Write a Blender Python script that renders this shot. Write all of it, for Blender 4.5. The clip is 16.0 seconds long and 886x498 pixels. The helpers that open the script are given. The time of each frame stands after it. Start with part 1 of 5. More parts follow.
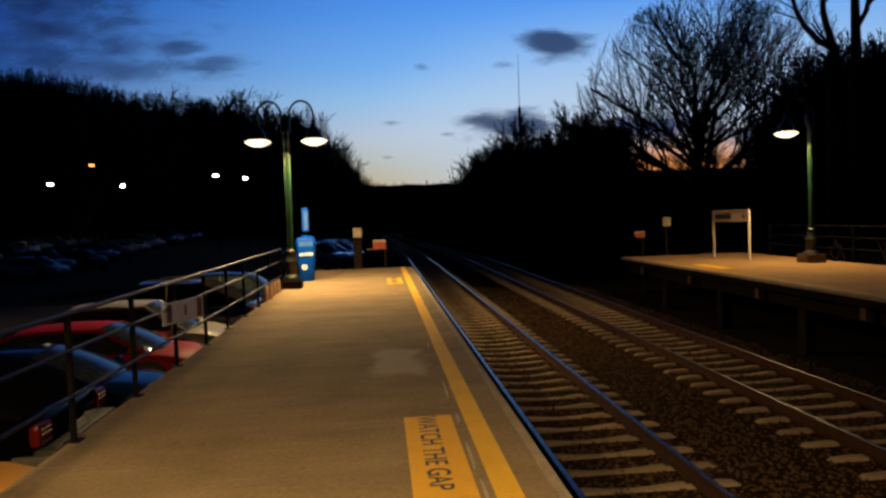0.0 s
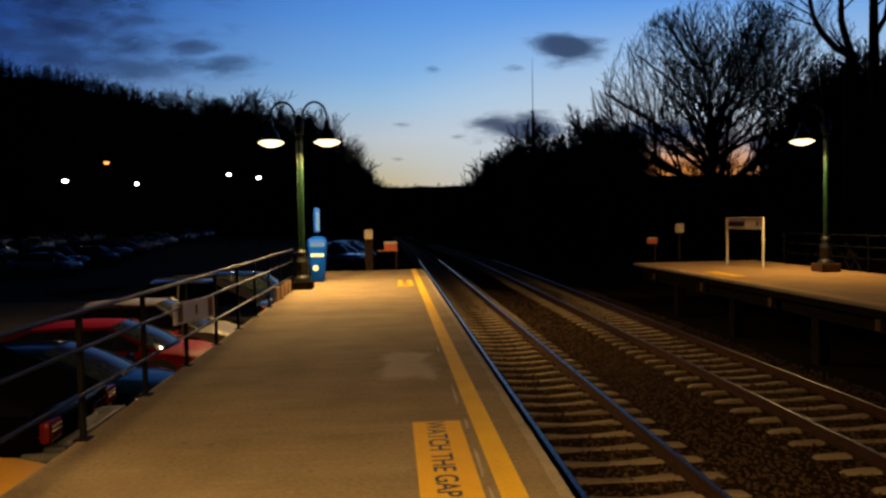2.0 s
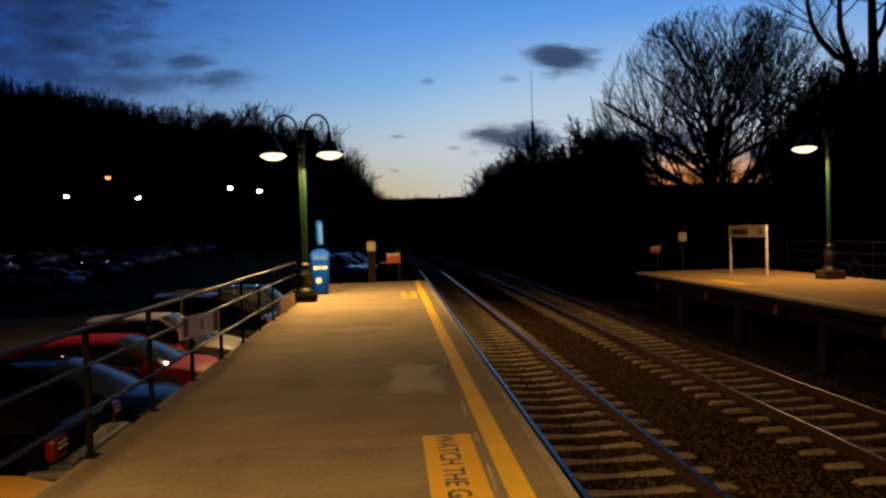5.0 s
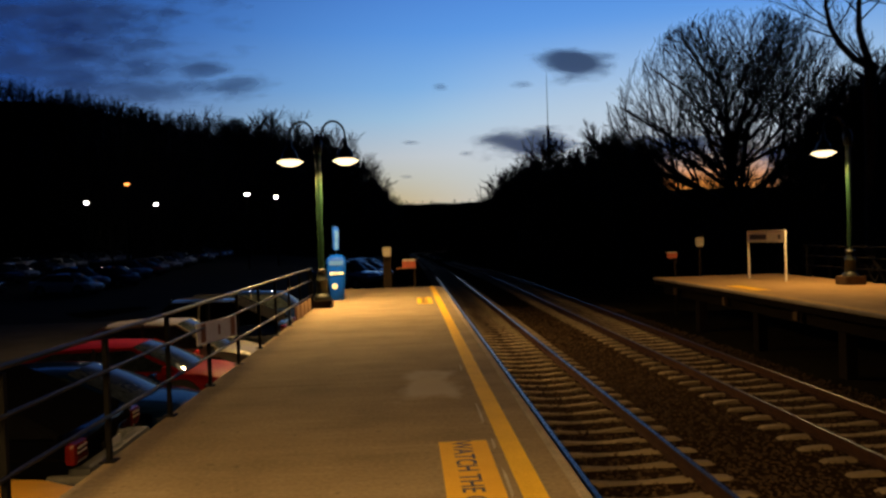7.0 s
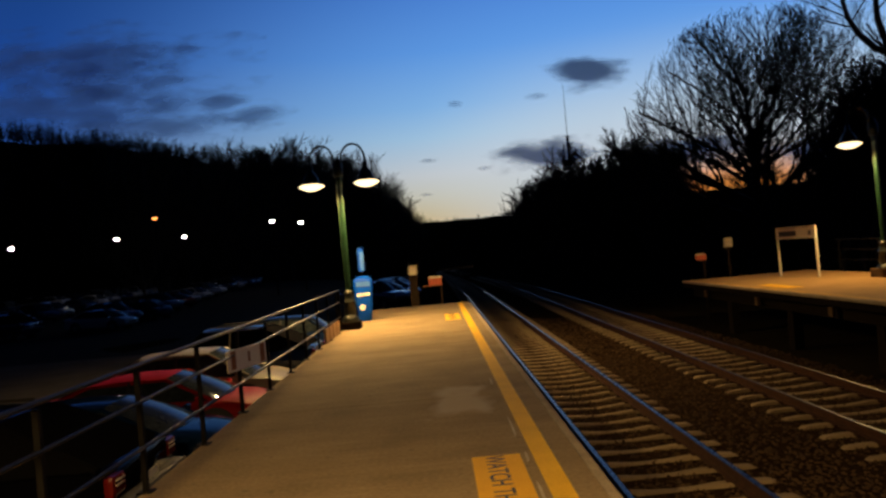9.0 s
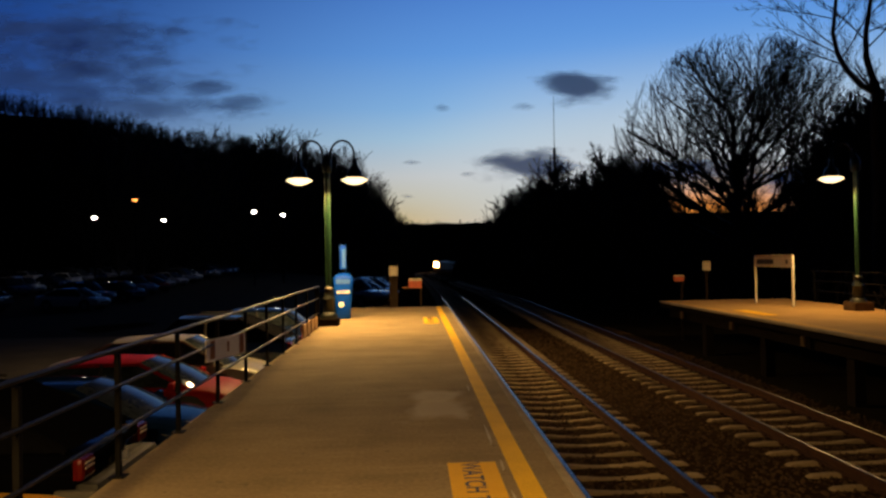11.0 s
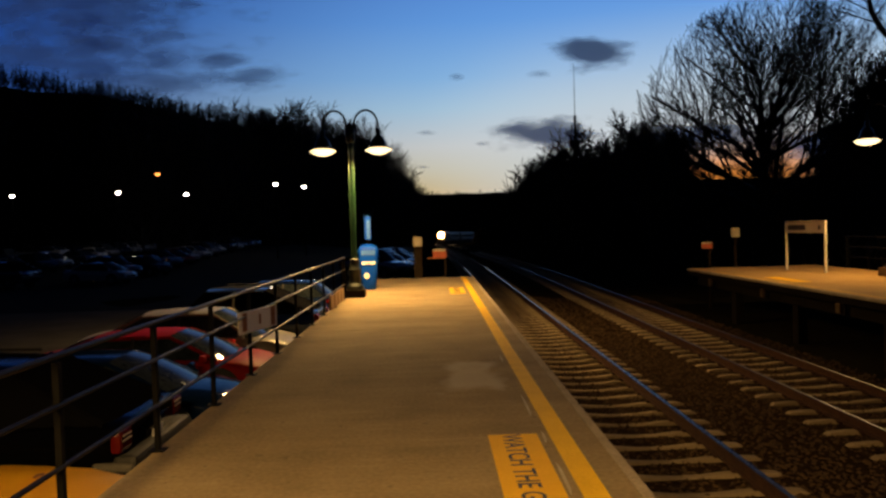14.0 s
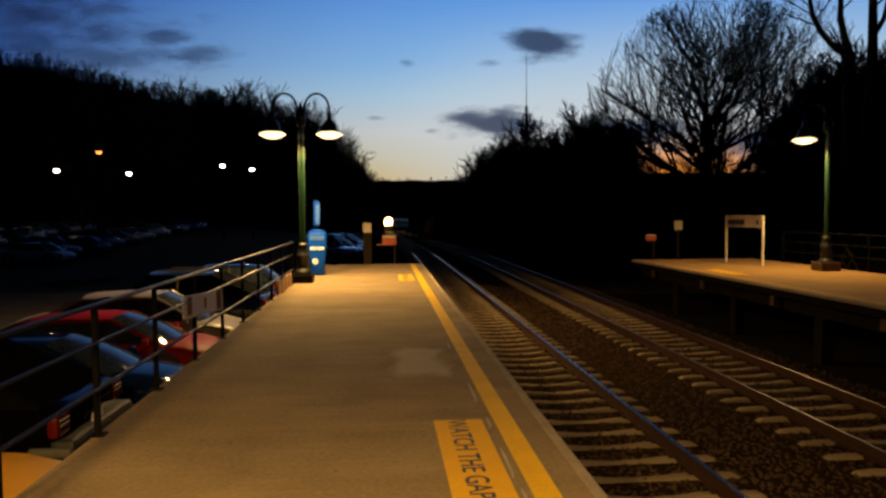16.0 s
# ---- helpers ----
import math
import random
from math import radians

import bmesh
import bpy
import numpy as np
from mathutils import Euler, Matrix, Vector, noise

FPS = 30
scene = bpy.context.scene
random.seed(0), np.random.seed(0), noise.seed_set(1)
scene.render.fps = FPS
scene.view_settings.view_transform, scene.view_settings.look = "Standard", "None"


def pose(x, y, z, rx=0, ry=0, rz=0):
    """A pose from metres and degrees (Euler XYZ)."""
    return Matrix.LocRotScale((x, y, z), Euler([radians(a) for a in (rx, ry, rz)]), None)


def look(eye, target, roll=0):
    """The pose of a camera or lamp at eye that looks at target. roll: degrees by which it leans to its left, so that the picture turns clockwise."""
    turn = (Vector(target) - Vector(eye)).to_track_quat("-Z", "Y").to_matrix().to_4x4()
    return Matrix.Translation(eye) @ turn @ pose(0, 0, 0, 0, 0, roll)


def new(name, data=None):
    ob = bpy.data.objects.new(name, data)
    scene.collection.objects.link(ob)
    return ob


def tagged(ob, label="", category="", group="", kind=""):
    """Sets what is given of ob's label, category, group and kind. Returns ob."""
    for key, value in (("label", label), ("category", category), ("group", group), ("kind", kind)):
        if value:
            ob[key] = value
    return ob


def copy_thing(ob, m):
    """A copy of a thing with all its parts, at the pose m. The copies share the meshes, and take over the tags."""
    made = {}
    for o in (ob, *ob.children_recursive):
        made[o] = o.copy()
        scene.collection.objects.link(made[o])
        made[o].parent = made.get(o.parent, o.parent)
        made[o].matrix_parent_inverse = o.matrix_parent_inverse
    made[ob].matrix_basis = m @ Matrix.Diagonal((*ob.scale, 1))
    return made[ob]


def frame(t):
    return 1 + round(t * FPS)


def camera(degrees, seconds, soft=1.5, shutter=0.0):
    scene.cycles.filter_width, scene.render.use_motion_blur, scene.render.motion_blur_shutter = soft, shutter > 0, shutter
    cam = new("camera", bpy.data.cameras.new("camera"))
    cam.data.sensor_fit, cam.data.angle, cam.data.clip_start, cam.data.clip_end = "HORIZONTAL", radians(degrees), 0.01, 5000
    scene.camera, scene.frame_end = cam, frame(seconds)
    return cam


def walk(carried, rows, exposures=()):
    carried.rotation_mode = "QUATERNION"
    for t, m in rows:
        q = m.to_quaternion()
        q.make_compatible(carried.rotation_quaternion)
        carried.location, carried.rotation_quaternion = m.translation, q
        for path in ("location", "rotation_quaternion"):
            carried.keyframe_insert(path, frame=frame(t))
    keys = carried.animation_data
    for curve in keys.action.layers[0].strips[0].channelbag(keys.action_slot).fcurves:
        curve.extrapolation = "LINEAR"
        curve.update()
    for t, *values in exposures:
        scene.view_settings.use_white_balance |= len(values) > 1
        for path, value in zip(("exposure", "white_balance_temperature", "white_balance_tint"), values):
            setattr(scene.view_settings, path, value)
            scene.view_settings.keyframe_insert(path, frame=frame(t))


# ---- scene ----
cam = camera(62.8, 16.0, soft=2.6, shutter=0.4)
PATH = [
    (0, (-2.766, -1.002, 1.778), (-2.596, 0.989, 1.689), -2.0),
    (0.5, (-2.767, -0.982, 1.773), (-2.603, 1.01, 1.709), -2.2),
    (1, (-2.783, -1.004, 1.782), (-2.607, 0.987, 1.721), -1.6),
    (1.5, (-2.805, -0.979, 1.787), (-2.642, 1.012, 1.701), -1.7),
    (2, (-2.768, -0.975, 1.797), (-2.628, 1.019, 1.715), -1.1),
    (2.5, (-2.805, -0.925, 1.795), (-2.66, 1.068, 1.708), -1.7),
    (3, (-2.824, -0.914, 1.799), (-2.661, 1.078, 1.73), -1.2),
    (3.5, (-2.819, -0.926, 1.806), (-2.657, 1.067, 1.765), -1.4),
    (4, (-2.826, -0.928, 1.803), (-2.677, 1.066, 1.752), -1.3),
    (6.5, (-2.829, -0.935, 1.802), (-2.702, 1.061, 1.751), -2.2),
    (7, (-2.834, -0.931, 1.806), (-2.738, 1.066, 1.771), -1.8),
    (7.5, (-2.795, -0.917, 1.782), (-2.703, 1.081, 1.748), -4.9),
    (8, (-2.779, -0.919, 1.784), (-2.655, 1.077, 1.773), -7.8),
    (8.5, (-2.785, -0.939, 1.78), (-2.676, 1.057, 1.742), -6.7),
    (9, (-2.793, -0.933, 1.792), (-2.766, 1.067, 1.806), -5.1),
    (9.2, (-2.798, -0.972, 1.794), (-2.785, 1.028, 1.8), -4.2),
    (11.3, (-2.934, -0.967, 1.814), (-2.848, 1.031, 1.835), -0.9),
    (11.5, (-2.965, -0.951, 1.808), (-2.879, 1.046, 1.75), -2.3),
    (12, (-2.993, -0.889, 1.801), (-2.941, 1.107, 1.698), -1.5),
    (12.5, (-2.954, -0.839, 1.798), (-2.933, 1.159, 1.726), -2.1),
    (13, (-2.976, -0.807, 1.8), (-2.998, 1.191, 1.718), -1.2),
    (13.5, (-3.027, -0.776, 1.797), (-3.015, 1.223, 1.731), -1.5),
    (14, (-3.04, -0.79, 1.802), (-3.014, 1.209, 1.742), -1.7),
    (14.5, (-3.024, -0.823, 1.803), (-3.031, 1.177, 1.747), -1.5),
    (15, (-3.026, -0.828, 1.808), (-2.966, 1.17, 1.748), -1.4),
    (15.5, (-3.03, -0.838, 1.809), (-2.895, 1.157, 1.769), -0.5),
    (16, (-3.042, -0.831, 1.806), (-2.878, 1.16, 1.708), -0.4),
]
walk(cam, [(t, look(eye, target, roll)) for t, eye, target, roll in PATH],
     [(0.0, -0.08, 5450, 10), (1.0, -0.07, 5650, 10), (2.0, -0.07, 5950, 10), (4.2, -0.06, 6050, 10), (9.2, -0.06, 6150, 10), (11.3, -0.06, 6450, 10), (16.0, -0.04, 6500, 10)])

# ---- world: clear dusk sky, bright towards the sunset ----
world = bpy.data.worlds.new("dusk")
scene.world = world
world.use_nodes = True
wt = world.node_tree
wt.nodes.clear()


def ramp_fill(n, stops):
    el = n.color_ramp.elements
    while len(el) > 1:
        el.remove(el[-1])
    el[0].position, el[0].color = stops[0][0], (*stops[0][1], 1)
    for p, c in stops[1:]:
        e = el.new(p)
        e.color = (*c, 1)


w_geo = wt.nodes.new("ShaderNodeTexCoord")
w_sep = wt.nodes.new("ShaderNodeSeparateXYZ")
w_toward = wt.nodes.new("ShaderNodeVectorMath")
w_toward.operation = "DOT_PRODUCT"
w_toward.inputs[1].default_value = (0.342, 0.940, 0.0)
w_east = wt.nodes.new("ShaderNodeValToRGB")
w_west = wt.nodes.new("ShaderNodeValToRGB")
w_side = wt.nodes.new("ShaderNodeMapRange")
w_side.interpolation_type = "SMOOTHSTEP"
w_side.inputs[1].default_value, w_side.inputs[2].default_value = 0.63, 0.995
w_mix = wt.nodes.new("ShaderNodeMix")
w_mix.data_type = "RGBA"
w_bg = wt.nodes.new("ShaderNodeBackground")
w_out = wt.nodes.new("ShaderNodeOutputWorld")
ramp_fill(w_west, [(0.0, (0.64, 0.33, 0.09)), (0.03, (0.65, 0.42, 0.15)), (0.055, (0.63, 0.50, 0.27)), (0.08, (0.61, 0.57, 0.44)), (0.11, (0.60, 0.62, 0.61)), (0.16, (0.39, 0.58, 0.74)),
                   (0.20, (0.25, 0.48, 0.78)), (0.27, (0.135, 0.35, 0.78)), (0.34, (0.090, 0.26, 0.70)), (0.42, (0.008, 0.03, 0.11)), (0.6, (0.001, 0.004, 0.016))])
ramp_fill(w_east, [(0.0, (0.13, 0.060, 0.03)), (0.05, (0.062, 0.062, 0.075)), (0.12, (0.032, 0.075, 0.21)), (0.20, (0.019, 0.074, 0.30)), (0.27, (0.0145, 0.064, 0.285)),
                   (0.34, (0.013, 0.056, 0.235)), (0.42, (0.004, 0.014, 0.05)), (0.6, (0.0015, 0.005, 0.02))])
# the sky away from the sunset is nearly night
w_back = wt.nodes.new("ShaderNodeMapRange")
w_back.interpolation_type = "SMOOTHSTEP"
w_back.inputs[1].default_value, w_back.inputs[2].default_value, w_back.inputs[3].default_value = 0.15, 0.70, 0.06
wt.links.new(w_toward.outputs["Value"], w_back.inputs[0])
wt.links.new(w_back.outputs[0], w_bg.inputs[1])
wt.links.new(w_geo.outputs["Generated"], w_sep.inputs[0])
wt.links.new(w_geo.outputs["Generated"], w_toward.inputs[0])
wt.links.new(w_sep.outputs["Z"], w_west.inputs[0])
wt.links.new(w_sep.outputs["Z"], w_east.inputs[0])
wt.links.new(w_toward.outputs["Value"], w_side.inputs[0])
wt.links.new(w_side.outputs[0], w_mix.inputs["Factor"])
wt.links.new(w_east.outputs[0], w_mix.inputs["A"])
wt.links.new(w_west.outputs[0], w_mix.inputs["B"])
# deepest orange right where the sun went down
w_sun = wt.nodes.new("ShaderNodeVectorMath")
w_sun.operation = "DOT_PRODUCT"
w_sun.inputs[1].default_value = (0.382, 0.924, 0.0)
w_near = wt.nodes.new("ShaderNodeMapRange")
w_near.interpolation_type = "SMOOTHSTEP"
w_near.inputs[1].default_value, w_near.inputs[2].default_value = 0.985, 0.998
w_low = wt.nodes.new("ShaderNodeMapRange")
w_low.interpolation_type = "SMOOTHSTEP"
w_low.inputs[1].default_value, w_low.inputs[2].default_value, w_low.inputs[3].default_value, w_low.inputs[4].default_value = 0.055, 0.125, 1.0, 0.0
w_amt = wt.nodes.new("ShaderNodeMath")
w_amt.operation = "MULTIPLY"
w_glow_side = wt.nodes.new("ShaderNodeMapRange")
w_glow_side.interpolation_type = "SMOOTHSTEP"
w_glow_side.inputs[1].default_value, w_glow_side.inputs[2].default_value, w_glow_side.inputs[4].default_value = 0.90, 0.995, 0.75
w_glow_up = wt.nodes.new("ShaderNodeMapRange")
w_glow_up.interpolation_type = "SMOOTHSTEP"
w_glow_up.inputs[1].default_value, w_glow_up.inputs[2].default_value, w_glow_up.inputs[3].default_value, w_glow_up.inputs[4].default_value = 0.12, 0.30, 1.0, 0.0
w_glow_amt = wt.nodes.new("ShaderNodeMath")
w_glow_amt.operation = "MULTIPLY"
w_glow = wt.nodes.new("ShaderNodeMix")
w_glow.data_type = "RGBA"
w_glow.inputs["B"].default_value = (0.60, 0.65, 0.70, 1)
w_warm = wt.nodes.new("ShaderNodeMix")
w_warm.data_type = "RGBA"
w_warm.inputs["B"].default_value = (0.70, 0.24, 0.045, 1)
wt.links.new(w_geo.outputs["Generated"], w_sun.inputs[0])
wt.links.new(w_sun.outputs["Value"], w_near.inputs[0])
wt.links.new(w_sep.outputs["Z"], w_low.inputs[0])
wt.links.new(w_near.outputs[0], w_amt.inputs[0])
wt.links.new(w_low.outputs[0], w_amt.inputs[1])
wt.links.new(w_amt.outputs[0], w_warm.inputs["Factor"])
wt.links.new(w_sun.outputs["Value"], w_glow_side.inputs[0])
wt.links.new(w_sep.outputs["Z"], w_glow_up.inputs[0])
wt.links.new(w_glow_side.outputs[0], w_glow_amt.inputs[0])
wt.links.new(w_glow_up.outputs[0], w_glow_amt.inputs[1])
wt.links.new(w_glow_amt.outputs[0], w_glow.inputs["Factor"])
wt.links.new(w_mix.outputs["Result"], w_glow.inputs["A"])
wt.links.new(w_glow.outputs["Result"], w_warm.inputs["A"])
wt.links.new(w_warm.outputs["Result"], w_bg.inputs[0])
wt.links.new(w_bg.outputs[0], w_out.inputs[0])

LAMP_WATTS = 2150.0
LAMP_COLOUR = (1.0, 0.59, 0.19)

# ---- materials ----


def mat(name, a, b=None, rough=0.7, metal=0.0, scale=4.0, fine=60.0, bump=0.0, coat=0.0, island=False, each=0.0, spec=0.5):
    """Two tones mixed by coarse and fine noise, with relief from the fine one."""
    m = bpy.data.materials.new(name)
    m.use_nodes = True
    nt = m.node_tree
    p = nt.nodes["Principled BSDF"]
    b = b or tuple(c * 0.75 for c in a)
    co = nt.nodes.new("ShaderNodeTexCoord")
    n1 = nt.nodes.new("ShaderNodeTexNoise")
    n1.inputs["Scale"].default_value, n1.inputs["Detail"].default_value = scale, 6
    n2 = nt.nodes.new("ShaderNodeTexNoise")
    n2.inputs["Scale"].default_value, n2.inputs["Detail"].default_value = fine, 3
    for n in (n1, n2):
        nt.links.new(co.outputs["Object"], n.inputs["Vector"])
    add = nt.nodes.new("ShaderNodeMath")
    add.operation = "ADD"
    nt.links.new(n1.outputs["Fac"], add.inputs[0])
    nt.links.new(n2.outputs["Fac"], add.inputs[1])
    last = add.outputs[0]
    if island or each:
        src = nt.nodes.new("ShaderNodeNewGeometry" if island else "ShaderNodeObjectInfo")
        s2 = nt.nodes.new("ShaderNodeMath")
        s2.operation = "MULTIPLY_ADD"
        s2.inputs[1].default_value = each or 0.8
        nt.links.new(src.outputs["Random Per Island" if island else "Random"], s2.inputs[0])
        nt.links.new(last, s2.inputs[2])
        last = s2.outputs[0]
    rg = nt.nodes.new("ShaderNodeMapRange")
    rg.inputs[1].default_value, rg.inputs[2].default_value = 0.7, 1.3 + (each or (0.8 if island else 0.0))
    nt.links.new(last, rg.inputs[0])
    mx = nt.nodes.new("ShaderNodeMix")
    mx.data_type = "RGBA"
    mx.inputs["A"].default_value, mx.inputs["B"].default_value = (*a, 1), (*b, 1)
    nt.links.new(rg.outputs[0], mx.inputs["Factor"])
    nt.links.new(mx.outputs["Result"], p.inputs["Base Color"])
    rr = nt.nodes.new("ShaderNodeMapRange")
    rr.inputs[3].default_value, rr.inputs[4].default_value = max(rough - 0.08, 0.02), min(rough + 0.08, 1)
    nt.links.new(n2.outputs["Fac"], rr.inputs[0])
    nt.links.new(rr.outputs[0], p.inputs["Roughness"])
    p.inputs["Metallic"].default_value = metal
    p.inputs["Coat Weight"].default_value = coat
    p.inputs["Specular IOR Level"].default_value = spec
    if bump:
        bp = nt.nodes.new("ShaderNodeBump")
        bp.inputs["Strength"].default_value, bp.inputs["Distance"].default_value = bump, 0.01
        nt.links.new(add.outputs[0], bp.inputs["Height"])
        nt.links.new(bp.outputs[0], p.inputs["Normal"])
    return m


def glow(name, colour, strength):
    m = bpy.data.materials.new(name)
    m.use_nodes = True
    p = m.node_tree.nodes["Principled BSDF"]
    p.inputs["Base Color"].default_value = (0.8, 0.8, 0.8, 1)
    p.inputs["Emission Color"].default_value = (*colour, 1)
    p.inputs["Emission Strength"].default_value = strength
    return m


CONCRETE = mat("platform_concrete", (0.36, 0.275, 0.155), (0.205, 0.153, 0.083), 0.9, scale=1.3, fine=24, bump=0.45, each=0.2, spec=0.12)


def weather_deck(m, pale, centre, half):
    """Broad bands across the deck, drip spots, and one scuffed area where the finish has worn pale."""
    nt = m.node_tree
    p = nt.nodes["Principled BSDF"]
    base = p.inputs["Base Color"].links[0].from_socket
    co = nt.nodes.new("ShaderNodeTexCoord")

    def op(kind, a, b=None, c=None):
        n = nt.nodes.new("ShaderNodeMath")
        n.operation = kind
        for k, v in enumerate((a, b, c)):
            if v is None:
                continue
            if isinstance(v, (int, float)):
                n.inputs[k].default_value = v
            else:
                nt.links.new(v, n.inputs[k])
        return n.outputs[0]

    def noise_at(stretch, scale, detail=4):
        mp = nt.nodes.new("ShaderNodeVectorMath")
        mp.operation = "MULTIPLY"
        mp.inputs[1].default_value = stretch
        nt.links.new(co.outputs["Object"], mp.inputs[0])
        n = nt.nodes.new("ShaderNodeTexNoise")
        n.inputs["Scale"].default_value, n.inputs["Detail"].default_value = scale, detail
        nt.links.new(mp.outputs[0], n.inputs["Vector"])
        return n.outputs["Fac"]

    def ranged(v, a, b, lo, hi):
        n = nt.nodes.new("ShaderNodeMapRange")
        n.interpolation_type = "SMOOTHSTEP"
        for k, q in enumerate((a, b, lo, hi)):
            n.inputs[k + 1].default_value = q
        nt.links.new(v, n.inputs[0])
        return n.outputs[0]

    def mixed(fac, a, b, blend="MIX"):
        n = nt.nodes.new("ShaderNodeMix")
        n.data_type, n.blend_type = "RGBA", blend
        nt.links.new(fac, n.inputs["Factor"])
        nt.links.new(a, n.inputs["A"])
        n.inputs["B"].default_value = (*b, 1)
        return n.outputs["Result"]

    bands = ranged(noise_at((0.22, 1.5, 1.0), 1.6), 0.36, 0.66, 0.0, 0.26)
    out = mixed(bands, base, (0.58, 0.55, 0.50), "MULTIPLY")
    smear = ranged(noise_at((0.5, 4.0, 1.0), 2.4, 6), 0.52, 0.72, 0.0, 0.16)
    out = mixed(smear, out, (0.46, 0.37, 0.24))
    spots = ranged(noise_at((1.0, 1.0, 1.0), 9.0, 2), 0.68, 0.74, 0.0, 0.45)
    out = mixed(spots, out, (0.10, 0.078, 0.05))
    sep = nt.nodes.new("ShaderNodeSeparateXYZ")
    nt.links.new(co.outputs["Object"], sep.inputs[0])
    dx = op("DIVIDE", op("ABSOLUTE", op("SUBTRACT", sep.outputs["X"], centre[0])), half[0])
    dy = op("DIVIDE", op("ABSOLUTE", op("SUBTRACT", sep.outputs["Y"], centre[1])), half[1])
    far = op("MAXIMUM", dx, dy)
    ragged = op("MULTIPLY_ADD", noise_at((1.2, 0.8, 1.0), 2.2, 2), 1.5, far)
    area = ranged(ragged, 1.40, 2.0, 0.75, 0.0)
    out = mixed(area, out, pale)
    nt.links.new(out, p.inputs["Base Color"])


weather_deck(CONCRETE, (0.49, 0.425, 0.33), (-2.62, 7.95), (0.32, 0.78))
CONCRETE_PALE = mat("pale_concrete", (0.50, 0.44, 0.35), (0.30, 0.25, 0.18), 0.85, scale=3, fine=40, bump=0.3)
CONCRETE_EDGE = mat("edge_concrete", (0.42, 0.35, 0.26), (0.26, 0.21, 0.15), 0.9, scale=3, fine=30, bump=0.4, spec=0.08)
# Near-black: the shade below both platform decks is put into this colour.
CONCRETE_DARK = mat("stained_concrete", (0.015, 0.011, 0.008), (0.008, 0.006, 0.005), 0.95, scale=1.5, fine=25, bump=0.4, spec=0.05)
CONCRETE_TAN = mat("tan_deck_concrete", (0.45, 0.28, 0.115), (0.28, 0.17, 0.065), 0.9, scale=1.1, fine=22, bump=0.4, each=0.2, spec=0.1)
CONCRETE_BROWN = mat("brown_concrete", (0.12, 0.08, 0.045), (0.07, 0.045, 0.028), 0.9, scale=3, fine=30, bump=0.3, spec=0.1)
SLEEPER = mat("sleeper_concrete", (0.335, 0.262, 0.17), (0.18, 0.138, 0.09), 0.95, scale=2.5, fine=30, bump=0.4, each=0.5, spec=0.04)
YELLOW = mat("yellow_paint", (0.88, 0.55, 0.004), (0.70, 0.42, 0.004), 0.7, scale=2.5, fine=45, bump=0.2, spec=0.1)
YELLOW_WORN = mat("worn_yellow_edge_paint", (0.62, 0.36, 0.06), (0.36, 0.24, 0.10), 0.8, scale=1.5, fine=30, bump=0.3, spec=0.1)
YELLOW_PANEL = mat("yellow_warning_paint", (0.80, 0.47, 0.008), (0.72, 0.40, 0.005), 0.7, scale=4, fine=50, bump=0.15, spec=0.1)
BLACK_PAINT = mat("black_lettering", (0.02, 0.02, 0.02), (0.05, 0.04, 0.03), 0.6)
RAIL_RUST = mat("rusty_rail_steel", (0.058, 0.027, 0.014), (0.028, 0.014, 0.009), 0.9, 0.0, scale=6, fine=80, bump=0.4, spec=0.1)
RAIL_DULL = mat("dull_rail_head", (0.060, 0.036, 0.022), (0.030, 0.019, 0.013), 0.50, 1.0, scale=3, fine=90)
RAIL_HEAD = mat("polished_rail_head", (0.060, 0.044, 0.026), (0.036, 0.026, 0.016), 0.27, 1.0, scale=3, fine=90)
BALLAST = mat("ballast", (0.040, 0.024, 0.012), (0.015, 0.009, 0.005), 0.95, scale=9, fine=28, bump=1.0, spec=0.0)
STONES = mat("ballast_stones", (0.10, 0.061, 0.031), (0.024, 0.016, 0.010), 0.9, spec=0.15, scale=15, fine=80, bump=0.3, island=True)
ASPHALT = mat("asphalt", (0.024, 0.023, 0.021), (0.014, 0.0135, 0.013), 0.95, scale=0.8, fine=60, bump=0.4, spec=0.02)
ASPHALT_PALE = mat("old_grey_asphalt", (0.085, 0.08, 0.072), (0.05, 0.047, 0.042), 0.95, scale=0.9, fine=50, bump=0.4, spec=0.02)
EARTH = mat("leaf_litter_ground", (0.022, 0.018, 0.011), (0.011, 0.009, 0.006), 1.0, scale=0.3, fine=6, bump=0.6, spec=0.0)
BLACK_METAL = mat("black_painted_steel", (0.003, 0.003, 0.003), (0.006, 0.0055, 0.005), 0.6, 0.0, scale=8, fine=70, bump=0.1, spec=0.04)
RAIL_METAL = mat("worn_painted_handrail", (0.010, 0.009, 0.008), (0.003, 0.003, 0.003), 0.42, 0.0, scale=4, fine=60, bump=0.1, spec=0.16)
GREEN_METAL = mat("green_painted_steel", (0.012, 0.036, 0.022), (0.008, 0.024, 0.014), 0.30, 0.0, scale=5, fine=60, bump=0.1)
DARK_GREEN = mat("dark_green_cast_iron", (0.006, 0.010, 0.007), (0.010, 0.013, 0.009), 0.45, 0.1, scale=5, fine=50, bump=0.15)
LAMP_GLASS = glow("lit_lamp_glass", (1.0, 0.74, 0.38), 2.6)
GLOBE_WHITE = glow("lit_lot_lamp", (1.0, 0.86, 0.68), 40.0)
GLOBE_ORANGE = glow("lit_sodium_lamp", (1.0, 0.30, 0.06), 3.2)
BLUE_BOX = mat("blue_plastic", (0.001, 0.050, 0.40), (0.001, 0.040, 0.33), 0.5, scale=3, fine=40, spec=0.12)
BLUE_PALE = mat("pale_blue_print", (0.05, 0.14, 0.42), (0.01, 0.07, 0.36), 0.5, scale=20, fine=80)
